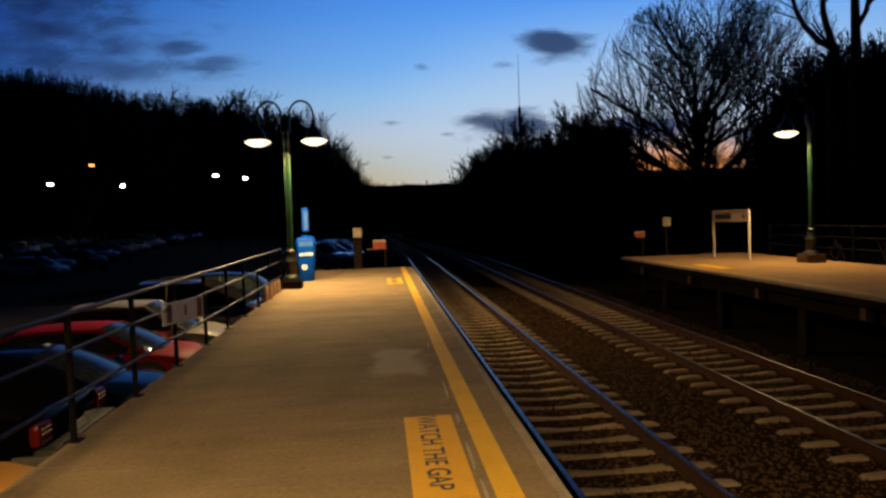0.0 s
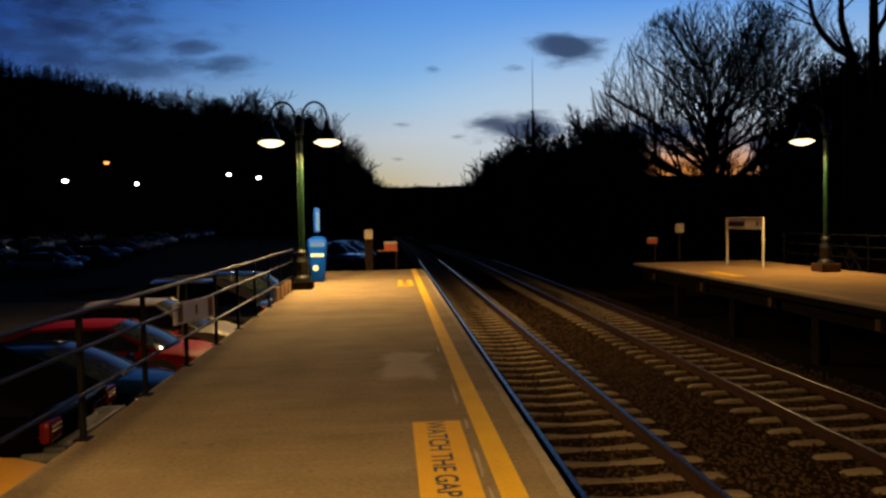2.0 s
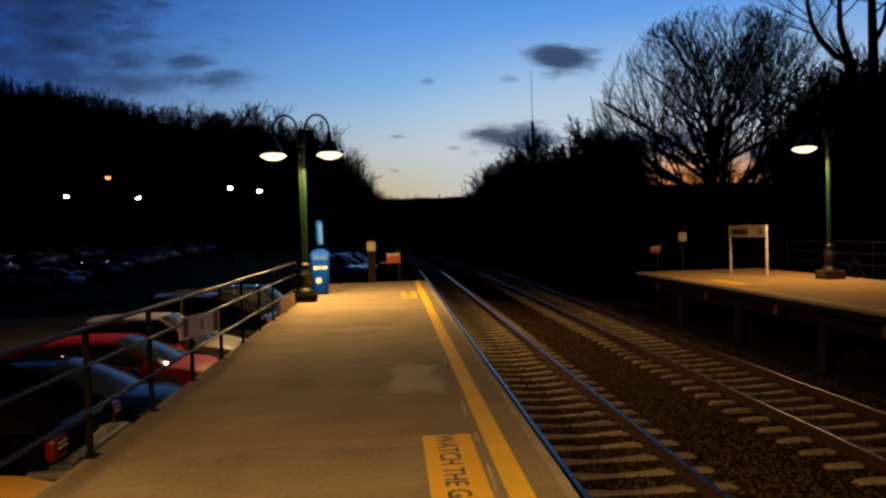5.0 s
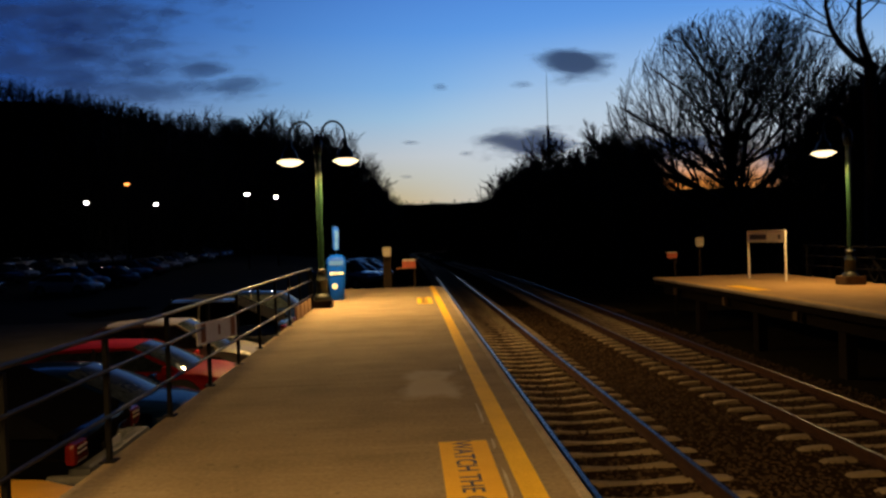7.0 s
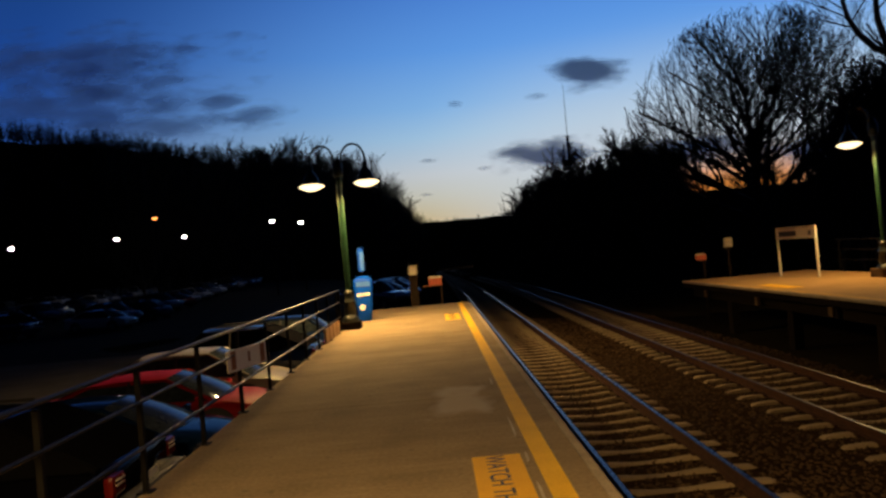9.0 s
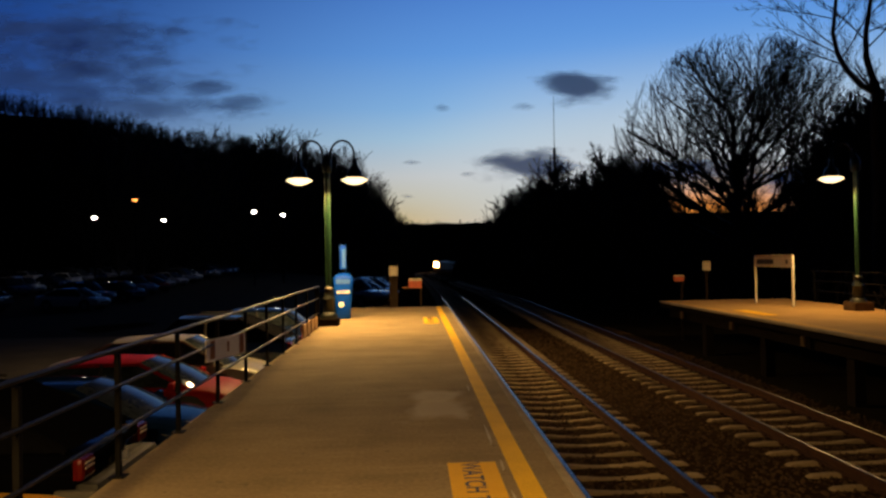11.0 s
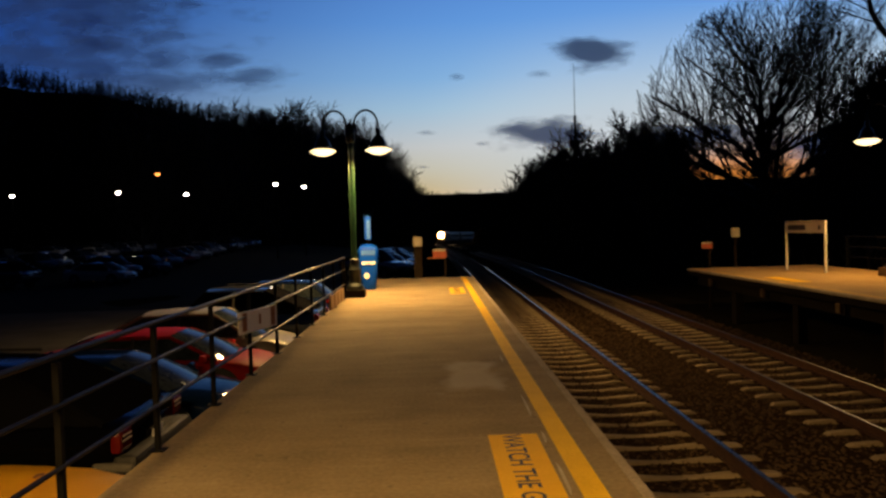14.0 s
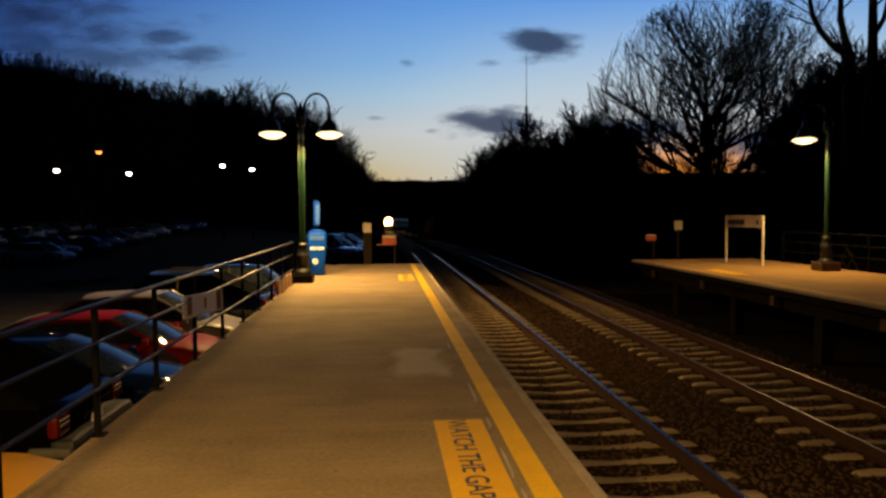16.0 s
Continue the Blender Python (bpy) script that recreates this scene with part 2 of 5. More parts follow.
WHITE = mat("white_paint", (0.78, 0.77, 0.74), (0.66, 0.64, 0.60), 0.55, scale=6, fine=40, bump=0.1)
WHITE_WORN = mat("weathered_white_paint", (0.62, 0.58, 0.52), (0.42, 0.37, 0.31), 0.7, scale=5, fine=40, bump=0.2)
SIGN_DARK = mat("dark_sign_print", (0.04, 0.045, 0.06), (0.06, 0.06, 0.07), 0.5)
RED_SIGN = mat("red_sign_paint", (0.52, 0.10, 0.05), (0.40, 0.08, 0.04), 0.55, scale=6, fine=30)
RUST = mat("rust", (0.28, 0.12, 0.05), (0.17, 0.07, 0.03), 0.85, scale=9, fine=50, bump=0.3)
WOOD = mat("weathered_timber", (0.34, 0.21, 0.10), (0.22, 0.13, 0.06), 0.8, scale=2, fine=45, bump=0.4, each=0.4)
WOOD_DARK = mat("dark_timber", (0.024, 0.016, 0.010), (0.014, 0.010, 0.007), 0.9, scale=3, fine=45, bump=0.4, spec=0.1)
BARK = mat("bark", (0.055, 0.045, 0.036), (0.03, 0.025, 0.02), 0.95, scale=3, fine=30, bump=0.6)
TWIG = mat("twigs", (0.05, 0.04, 0.035), (0.028, 0.023, 0.02), 0.95, scale=2, fine=20)
TYRE = mat("tyre_rubber", (0.02, 0.02, 0.02), (0.03, 0.03, 0.03), 0.85, scale=20, fine=90, bump=0.2)
ALLOY = mat("wheel_alloy", (0.5, 0.5, 0.5), (0.35, 0.35, 0.35), 0.35, 0.9)
# The paler mottling puts broken sky reflections into the glass colour.
GLASS_DARK = mat("tinted_car_glass", (0.006, 0.009, 0.012), (0.030, 0.038, 0.046), -0.03, 0.0, scale=4, fine=14, spec=0.10)
GLASS_PRIVACY = mat("privacy_glass", (0.003, 0.003, 0.004), (0.004, 0.004, 0.005), 0.35, 0.0, spec=0.0)
TRIM_BLACK = mat("black_plastic_trim", (0.008, 0.008, 0.008), (0.012, 0.012, 0.012), 0.65)
TRIM_GREY = mat("grey_plastic_trim", (0.10, 0.095, 0.085), (0.07, 0.065, 0.06), 0.7, scale=6, fine=60, spec=0.2)
LENS_WHITE = mat("clear_lamp_band", (0.55, 0.50, 0.42), (0.42, 0.36, 0.30), 0.25)
TAIL_RED = mat("red_tail_lamp_lens", (0.10, 0.006, 0.004), (0.06, 0.004, 0.003), 0.2, coat=0.1, spec=0.2)
HEAD_CLEAR = mat("clear_headlamp_lens", (0.16, 0.16, 0.17), (0.10, 0.10, 0.11), 0.2, 0.0)
PLATE = mat("number_plate", (0.6, 0.6, 0.6), (0.5, 0.5, 0.5), 0.5)
TRAIN_PAINT = mat("dark_train_paint", (0.10, 0.11, 0.13), (0.07, 0.075, 0.09), 0.45, 0.2, scale=1.5, fine=20)
TRAIN_STEEL = mat("stainless_coach", (0.20, 0.20, 0.205), (0.14, 0.145, 0.15), 0.6, 0.3, scale=1.2, fine=20)
# Orange fringe of the headlight glare, put into glowing discs.
TRAIN_GLARE = glow("lit_reflector", (1.0, 0.36, 0.05), 2.6)
TRAIN_LIGHT = glow("lit_headlight", (1.0, 0.56, 0.20), 140.0)
TRAIN_DITCH = glow("lit_ditch_light", (1.0, 0.54, 0.18), 90.0)


def cloud_material(name, gain, lift, top, soft):
    """Light from the sky behind filters through; the edge thins out."""
    m = bpy.data.materials.new(name)
    m.use_nodes = True
    nt = m.node_tree
    nt.nodes.remove(nt.nodes["Principled BSDF"])
    out = nt.nodes["Material Output"]
    clear = nt.nodes.new("ShaderNodeBsdfTransparent")
    front = nt.nodes.new("ShaderNodeBsdfDiffuse")
    front.inputs["Color"].default_value = (0.16, 0.23, 0.42, 1)
    back = nt.nodes.new("ShaderNodeBsdfTranslucent")
    back.inputs["Color"].default_value = (0.12, 0.27, 0.66, 1)
    both = nt.nodes.new("ShaderNodeAddShader")
    fade = nt.nodes.new("ShaderNodeMixShader")
    nt.links.new(front.outputs[0], both.inputs[0])
    nt.links.new(back.outputs[0], both.inputs[1])
    nt.links.new(clear.outputs[0], fade.inputs[1])
    nt.links.new(both.outputs[0], fade.inputs[2])
    nt.links.new(fade.outputs[0], out.inputs["Surface"])
    co = nt.nodes.new("ShaderNodeTexCoord")
    gen = nt.nodes.new("ShaderNodeVectorMath")
    gen.operation = "SUBTRACT"
    gen.inputs[1].default_value = (0.5, 0.5, 0.5)
    flat = nt.nodes.new("ShaderNodeVectorMath")
    flat.operation = "MULTIPLY"
    flat.inputs[1].default_value = (2.0, 0.0, 2.0)
    ln = nt.nodes.new("ShaderNodeVectorMath")
    ln.operation = "LENGTH"
    nz = nt.nodes.new("ShaderNodeTexNoise")
    nz.inputs["Scale"].default_value, nz.inputs["Detail"].default_value, nz.inputs["Roughness"].default_value = 0.022, 5, 0.52
    st = nt.nodes.new("ShaderNodeVectorMath")
    st.operation = "MULTIPLY"
    st.inputs[1].default_value = (0.55, 0.0, 1.6)
    geo = nt.nodes.new("ShaderNodeObjectInfo")
    off = nt.nodes.new("ShaderNodeVectorMath")
    off.operation = "ADD"
    sc = nt.nodes.new("ShaderNodeMath")
    sc.operation = "MULTIPLY"
    sc.inputs[1].default_value = 900.0
    nt.links.new(geo.outputs["Random"], sc.inputs[0])
    nt.links.new(co.outputs["Object"], st.inputs[0])
    nt.links.new(st.outputs[0], off.inputs[0])
    nt.links.new(sc.outputs[0], off.inputs[1])
    nt.links.new(off.outputs[0], nz.inputs["Vector"])
    nt.links.new(co.outputs["Generated"], gen.inputs[0])
    nt.links.new(gen.outputs[0], flat.inputs[0])
    nt.links.new(flat.outputs[0], ln.inputs[0])
    a1 = nt.nodes.new("ShaderNodeMath")
    a1.operation = "MULTIPLY_ADD"          # noise * gain + lift - distance
    a1.inputs[1].default_value = gain
    neg = nt.nodes.new("ShaderNodeMath")
    neg.operation = "MULTIPLY_ADD"
    neg.inputs[1].default_value, neg.inputs[2].default_value = -1.0, lift
    nt.links.new(ln.outputs["Value"], neg.inputs[0])
    nt.links.new(nz.outputs["Fac"], a1.inputs[0])
    nt.links.new(neg.outputs[0], a1.inputs[2])
    al = nt.nodes.new("ShaderNodeMapRange")
    al.interpolation_type = "SMOOTHSTEP"
    al.inputs[1].default_value, al.inputs[2].default_value, al.inputs[4].default_value = 0.0, soft, top
    nt.links.new(a1.outputs[0], al.inputs[0])
    nt.links.new(al.outputs[0], fade.inputs[0])
    return m


CLOUD = cloud_material("dusk_cloud", 1.3, 0.24, 0.9, 0.62)
CLOUD_FAINT = cloud_material("faint_dusk_cloud", 2.0, -0.1, 0.42, 1.0)
CLOUD_THIN = cloud_material("thin_dusk_cloud", 2.2, -0.2, 0.66, 1.0)


def car_paint(name, colour, flake=0.25, coat=0.5, spec=0.5, rough=0.03):
    return mat(name, colour, tuple(c * 0.85 for c in colour), rough, flake, scale=2, fine=200, coat=coat, spec=spec)


# ---- mesh helpers ----


def thing(name, at=(0, 0, 0), turn=0.0, label="", category="", group="", kind=""):
    ob = new(name)
    ob.matrix_basis = pose(*at, 0, 0, turn)
    ob.empty_display_size = 0.2
    return tagged(ob, label, category, group, kind)


def part(name, bm, material, parent=None, label="", smooth=False, kind=""):
    me = bpy.data.meshes.new(name)
    bmesh.ops.recalc_face_normals(bm, faces=bm.faces)
    bm.to_mesh(me)
    bm.free()
    for m in material if isinstance(material, (list, tuple)) else [material]:
        me.materials.append(m)
    if smooth:
        me.shade_smooth()
        me.set_sharp_from_angle(angle=radians(40))
    ob = new(name, me)
    ob.parent = parent
    return tagged(ob, label, kind=kind)


def share(ob, at, turn=0.0):
    """Another piece on the same mesh, beside ob under the same parent."""
    o = new(ob.name, ob.data)
    o.parent = ob.parent
    o.matrix_basis = pose(*at, 0, 0, turn)
    return o


def box(bm, c, s, bevel=0.0, turn=None):
    m = Matrix.Translation(c) @ (turn or Matrix()) @ Matrix.Diagonal((*s, 1))
    got = bmesh.ops.create_cube(bm, size=1, matrix=m)
    if bevel:
        edges = {e for v in got["verts"] for e in v.link_edges}
        bmesh.ops.bevel(bm, geom=list(edges), offset=bevel, segments=2, affect="EDGES", profile=0.6)
    return bm


def boxm(c, s, bevel=0.0, turn=None):
    return box(bmesh.new(), c, s, bevel, turn)


def rod(bm, a, b, r0, r1=None, n=10):
    a, b = Vector(a), Vector(b)
    q = (b - a).to_track_quat("Z", "Y").to_matrix().to_4x4()
    bmesh.ops.create_cone(bm, cap_ends=True, segments=n, radius1=r0, radius2=r0 if r1 is None else r1, depth=(b - a).length,
                          matrix=Matrix.Translation((a + b) / 2) @ q)
    return bm


def rodm(a, b, r0, r1=None, n=10):
    return rod(bmesh.new(), a, b, r0, r1, n)


def lathe(profile, n=20, at=(0, 0, 0), flute=0.0):
    """A solid of revolution from (radius, z) pairs; flute: depth of upright grooves."""
    bm = bmesh.new()
    rings = []
    for r, z in profile:
        ring = []
        for i in range(n):
            k = r * (1 - (flute if i % 2 else 0.0))
            a = 2 * math.pi * i / n
            ring.append(bm.verts.new((at[0] + k * math.cos(a), at[1] + k * math.sin(a), at[2] + z)))
        rings.append(ring)
    for lo, hi in zip(rings, rings[1:]):
        for i in range(n):
            bm.faces.new((lo[i], lo[(i + 1) % n], hi[(i + 1) % n], hi[i]))
    bm.faces.new(rings[0][::-1])
    bm.faces.new(rings[-1])
    return bm


def sweep(points, r, n=8):
    """A round tube along points."""
    bm = bmesh.new()
    pts = [Vector(p) for p in points]
    rings = []
    for i, p in enumerate(pts):
        d = (pts[min(i + 1, len(pts) - 1)] - pts[max(i - 1, 0)]).normalized()
        side = d.cross(Vector((0.3, 1, 0.2))).normalized()
        up = side.cross(d)
        rings.append([bm.verts.new(p + r * (math.cos(2 * math.pi * k / n) * side + math.sin(2 * math.pi * k / n) * up)) for k in range(n)])
    for lo, hi in zip(rings, rings[1:]):
        for k in range(n):
            bm.faces.new((lo[k], lo[(k + 1) % n], hi[(k + 1) % n], hi[k]))
    bm.faces.new(rings[0][::-1])
    bm.faces.new(rings[-1])
    return bm


def loft(rings, close=True):
    bm = bmesh.new()
    vs = [[bm.verts.new(p) for p in ring] for ring in rings]
    n = len(vs[0])
    for lo, hi in zip(vs, vs[1:]):
        for k in range(n if close else n - 1):
            bm.faces.new((lo[k], lo[(k + 1) % n], hi[(k + 1) % n], hi[k]))
    if close:
        bm.faces.new(vs[0][::-1])
        bm.faces.new(vs[-1])
    return bm


def slab(points, thick):
    """A flat polygon given thickness along its normal."""
    bm = bmesh.new()
    f = bm.faces.new([bm.verts.new(p) for p in points])
    f.normal_update()
    nrm = f.normal.copy()
    got = bmesh.ops.extrude_face_region(bm, geom=[f])
    for v in got["geom"]:
        if isinstance(v, bmesh.types.BMVert):
            v.co += nrm * thick
    return bm


def mesh_ob(name, verts, faces, material, parent=None, smooth=False):
    me = bpy.data.meshes.new(name)
    me.from_pydata([tuple(v) for v in verts], [], faces)
    me.materials.append(material)
    if smooth:
        me.shade_smooth()
    ob = new(name, me)
    ob.parent = parent
    return ob


# ---- lie of the land ----
P1_LEFT, P1_EDGE, P1_END, P1_BACK = -5.425, -1.63, 25.4, -16.0
P2_EDGE, P2_BACK, P2_END = 6.42, 11.2, 26.0
RAIL_TOP, LOT = -1.22, -1.36
TRACK_2, TRACK_2_LOW, CURVE_FROM, CURVE_R = 4.23, 0.13, 235.0, 280.0


def fall(y):
    """The line runs gently downhill past the station."""
    return 0.0124 * max(0.0, y - 38.0) * min(1.0, max(0.0, (y - 38.0) / 60.0))


def line(s, side=0.0, up=0.0):
    """A place along the line: s metres on, side metres to its right, up from the rail top; and its heading in degrees."""
    side -= 1.3 * smooth01((s - 110.0) / 120.0)
    if s <= CURVE_FROM:
        return Vector((side, s, RAIL_TOP - fall(s) + up)), 0.0
    a = (s - CURVE_FROM) / CURVE_R
    x = CURVE_R * (1 - math.cos(a)) + side * math.cos(a)
    y = CURVE_FROM + CURVE_R * math.sin(a) - side * math.sin(a)
    return Vector((x, y, RAIL_TOP - fall(s) + up)), -math.degrees(a)


def smooth01(v):
    v = min(1.0, max(0.0, v))
    return v * v * (3 - 2 * v)


def lerp_list(v, xs, ys):
    return float(np.interp(v, xs, ys))


def left_foot(y):
    return lerp_list(y, [-100, 60, 104, 126, 165, 300, 450], [-110, -84, -62, -32, -14, -12, -14])


def right_foot(y):
    return lerp_list(y, [-100, 0, 40, 60, 130, 180, 280, 330, 450], [13, 13, 13.5, 15, 25, 23, 24, 34, 80])


def land(x, y):
    d = fall(min(y, 320.0)) * smooth01((x + 22) / 12)
    h = -1.62 - d
    h += 30.3 * smooth01((left_foot(y) - x) / 42) * (1 - 0.7 * smooth01((y - 190) / 140))
    r = right_foot(y)
    h += 2.7 * smooth01((x - r) / 9) + 2.0 * smooth01((x - r - 12) / 90)
    h += 30.0 * smooth01((y - 350) / 160)
    if abs(x) > 14 or y > 120:
        h += 0.7 * noise.noise((x * 0.09, y * 0.09, 0))
    return h


def lot_z(x, y):
    """The far part of the parking lot climbs gently."""
    return LOT + 1.0 * smooth01((-x - 13.0) / 14.0) * smooth01((y - 50.0) / 60.0)


def build_ground():
    xs = [-1600, -900, -500, -300, -220, -170] + list(range(-140, -20, 6)) + list(range(-20, 60, 3)) + list(range(60, 160, 8)) + [200, 300, 500, 900, 1600]
    ys = [-700, -300, -120, -60] + list(range(-40, 120, 5)) + list(range(120, 560, 12)) + [640, 800, 1100, 1800]
    verts = [(x, y, land(x, y)) for y in ys for x in xs]
    n = len(xs)
    faces = [(j * n + i, j * n + i + 1, (j + 1) * n + i + 1, (j + 1) * n + i) for j in range(len(ys) - 1) for i in range(n - 1)]
    ob = mesh_ob("ground", verts, faces, EARTH, smooth=True)
    tagged(ob, "dark leaf-strewn ground rising to wooded banks", "ground", kind="structure")
    xs = [-76.0, -52.0, -40.0, -32.0, -29, -26, -23, -20, -17, -15, -13, -9, -5.7]
    ring = lambda y: [(x, y, lot_z(x, y)) for x in xs] + [(-5.7, y, LOT - 0.3), (-76.0, y, LOT - 0.3)]
    lot = part("parking_lot", loft([ring(y) for y in (-16.0, 20, 50, 60, 70, 80, 90, 100, 110, 120.0)]), ASPHALT)
    tagged(lot, "dark asphalt of the station parking lot", "parking lot", kind="structure")
    # Paler slab: the lamplit strip of the lane is put into its colour.
    lane = part("lane", boxm((-18.6, 7.4, LOT + 0.002), (13.6, 46.0, 0.012)), ASPHALT_PALE)
    tagged(lane, "paler grey asphalt lane across the parking lot", "road", kind="structure")
    side = part("roadway", boxm((-9.0, 122.0, LOT - 0.14), (5.0, 3.8, 0.3)), ASPHALT)
    tagged(side, "strip of asphalt beyond the parking lot", "road", kind="structure")


def build_cutting():
    """The steep earth side of the cutting, inside the bend."""
    verts = []
    prof = [(11.2, -1.0), (11.5, 0.6), (12.4, 3.2), (14.0, 4.9), (18.0, 5.6), (30.0, 5.8), (44.0, -2.0)]
    ss = [205 + 5 * i for i in range(27)]
    for i, q in enumerate(ss):
        k = smooth01((q - 200) / 30) * smooth01((345 - q) / 25)
        for side, up in prof:
            verts.append(line(q, side + 0.25 * noise.noise((q * 0.2, up, 1)), -1.0 + (up + 1.0) * k)[0])
    n = len(prof)
    faces = [(j * n + i, j * n + i + 1, (j + 1) * n + i + 1, (j + 1) * n + i) for j in range(len(ss) - 1) for i in range(n - 1)]
    tagged(mesh_ob("cutting_bank", verts, faces, EARTH, smooth=True), "steep dark earth bank inside the railway bend", "bank", kind="structure")


def build_ballast():
    ss = [-16 + 2 * i for i in range(18)] + [20 + 5 * i for i in range(70)]
    cross = [(-2.6, -0.42), (-2.0, -0.26), (-1.35, -0.235), (0, -0.235), (1.4, -0.235), (2.1, -0.34), (2.8, -0.365), (4.23, -0.365), (5.6, -0.365), (6.2, -0.40), (7.4, -0.5)]
    verts, faces = [], []
    for s in ss:
        for side, up in cross:
            p, _ = line(s, side, up + 0.012 * noise.noise((side * 2, s * 2, 0)))
            verts.append(p)
    n = len(cross)
    for j in range(len(ss) - 1):
        for i in range(n - 1):
            faces.append((j * n + i, j * n + i + 1, (j + 1) * n + i + 1, (j + 1) * n + i))
    bed = mesh_ob("track_bed", verts, faces, BALLAST, smooth=True)
    tagged(bed, "brown crushed-stone bed under both tracks", "track bed", kind="structure")
    # loose stones on the bed
    rng = np.random.default_rng(5)
    count = 26000
    base = np.array([(1, 0, 0), (-1, 0, 0), (0, 1, 0), (0, -1, 0), (0, 0, 1), (0, 0, -1)], float)
    tri = np.array([(0, 2, 4), (2, 1, 4), (1, 3, 4), (3, 0, 4), (2, 0, 5), (1, 2, 5), (3, 1, 5), (0, 3, 5)])
    y = 2.0 + 30.0 * rng.random(count) ** 1.7
    x = rng.uniform(-1.55, 6.2, count)
    size = rng.uniform(0.022, 0.045, count)
    jit = base[None] * rng.uniform(0.55, 1.25, (count, 6, 3)) + rng.uniform(-0.3, 0.3, (count, 6, 3))
    ang = rng.uniform(0, 2 * np.pi, count)
    ca, sa = np.cos(ang)[:, None], np.sin(ang)[:, None]
    px, py = jit[..., 0] * ca - jit[..., 1] * sa, jit[..., 0] * sa + jit[..., 1] * ca
    dip = np.interp(x, [1.4, 2.1, 2.8], [0, -0.105, -0.13])
    verts = np.stack([px * size[:, None] + x[:, None], py * size[:, None] + y[:, None],
                      jit[..., 2] * 0.75 * size[:, None] + (RAIL_TOP - 0.232 + dip)[:, None]], -1).reshape(-1, 3)
    faces = (tri[None] + 6 * np.arange(count)[:, None, None]).reshape(-1, 3)
    st = mesh_ob("ballast_stones", verts.tolist(), faces.tolist(), STONES)
    tagged(st, "loose brown crushed stones between the rails and sleepers", "ballast", kind="stuff")


def build_track(side, low, name, label):
    t = thing(name, (0, 0, -low), label=label, category="railway track", group="railway tracks")
    # rails
    head = [(-0.035, -0.005), (-0.028, 0.0), (0.028, 0.0), (0.035, -0.005), (0.035, -0.035), (0.01, -0.05), (0.01, -0.145), (0.07, -0.158), (0.07, -0.172),
            (-0.07, -0.172), (-0.07, -0.158), (-0.01, -0.145), (-0.01, -0.05), (-0.035, -0.035)]
    ss = [-16, -8, 0, 10, 20, 30] + [38 + 8 * i for i in range(25)] + [CURVE_FROM + 4 * i for i in range(33)]
    for gauge in (-0.7535, 0.7535):
        rings = [[line(s, side + gauge + u, v)[0] for u, v in head] for s in ss]
        bm = loft(rings)
        bm.normal_update()
        for f in bm.faces:
            c = f.calc_center_median()
            up = [v.co.z for v in f.verts]
            if len(f.verts) == 4 and max(up) - min(up) < 0.12 and min(v.co.z for v in f.verts) > line(min(max(c.y, -16), 235), 0)[0].z - 0.03 and abs(f.normal.z) > 0.4 and f.normal.length:
                f.material_index = 1
        part("rail", bm, [RAIL_RUST, RAIL_HEAD if side == 0.0 else RAIL_DULL], t, "rusty rail with a polished head" if side == 0.0 else "brown rusty rail with a dull head")
    # sleepers
    xs = [-1.30, -1.22, -0.95, -0.55, -0.25, 0.0, 0.25, 0.55, 0.95, 1.22, 1.30]
    tops = [-0.235, -0.195, -0.180, -0.186, -0.215, -0.222, -0.215, -0.186, -0.180, -0.195, -0.235]
    rings = [[(x, -0.115, -0.36), (x, 0.115, -0.36), (x, 0.074, z - 0.02), (x, 0.056, z), (x, -0.056, z), (x, -0.074, z - 0.02)] for x, z in zip(xs, tops)]
    first = part("sleeper", loft(rings), SLEEPER, t)
    y = 2.15 if side == 0.0 else 2.37
    first.matrix_basis = pose(side, y, RAIL_TOP)
    y += 0.61
    while y < 75:
        o = share(first, line(y, side)[0], random.uniform(-0.5, 0.5))
        y += 0.61
    verts, faces = [], []
    while y < 340:
        p, a = line(y, side)
        m = Matrix.Translation(p) @ Matrix.Rotation(radians(a), 4, "Z")
        k = len(verts)
        for x in (-1.3, 1.3):
            verts += [m @ Vector((x, -0.1, -0.36)), m @ Vector((x, 0.1, -0.36)), m @ Vector((x, 0.1, -0.19)), m @ Vector((x, -0.1, -0.19))]
        faces += [(k, k + 1, k + 5, k + 4), (k + 1, k + 2, k + 6, k + 5), (k + 2, k + 3, k + 7, k + 6), (k, k + 3, k + 2, k + 1), (k + 4, k + 5, k + 6, k + 7)]
        y += 0.61
    o = mesh_ob("sleeper_run", verts, faces, SLEEPER, t)
    o["kind"] = "stuff"
    # clips at the rail feet
    bm = bmesh.new()
    y = 2.15
    while y < 30:
        for g in (-0.7535, 0.7535):
            for s in (-1, 1):
                box(bm, (side + g + s * 0.085, y, RAIL_TOP - 0.165), (0.05, 0.09, 0.035))
        y += 0.61
    part("clip_run", bm, RAIL_RUST, t, kind="stuff")


# ---- the platforms ----


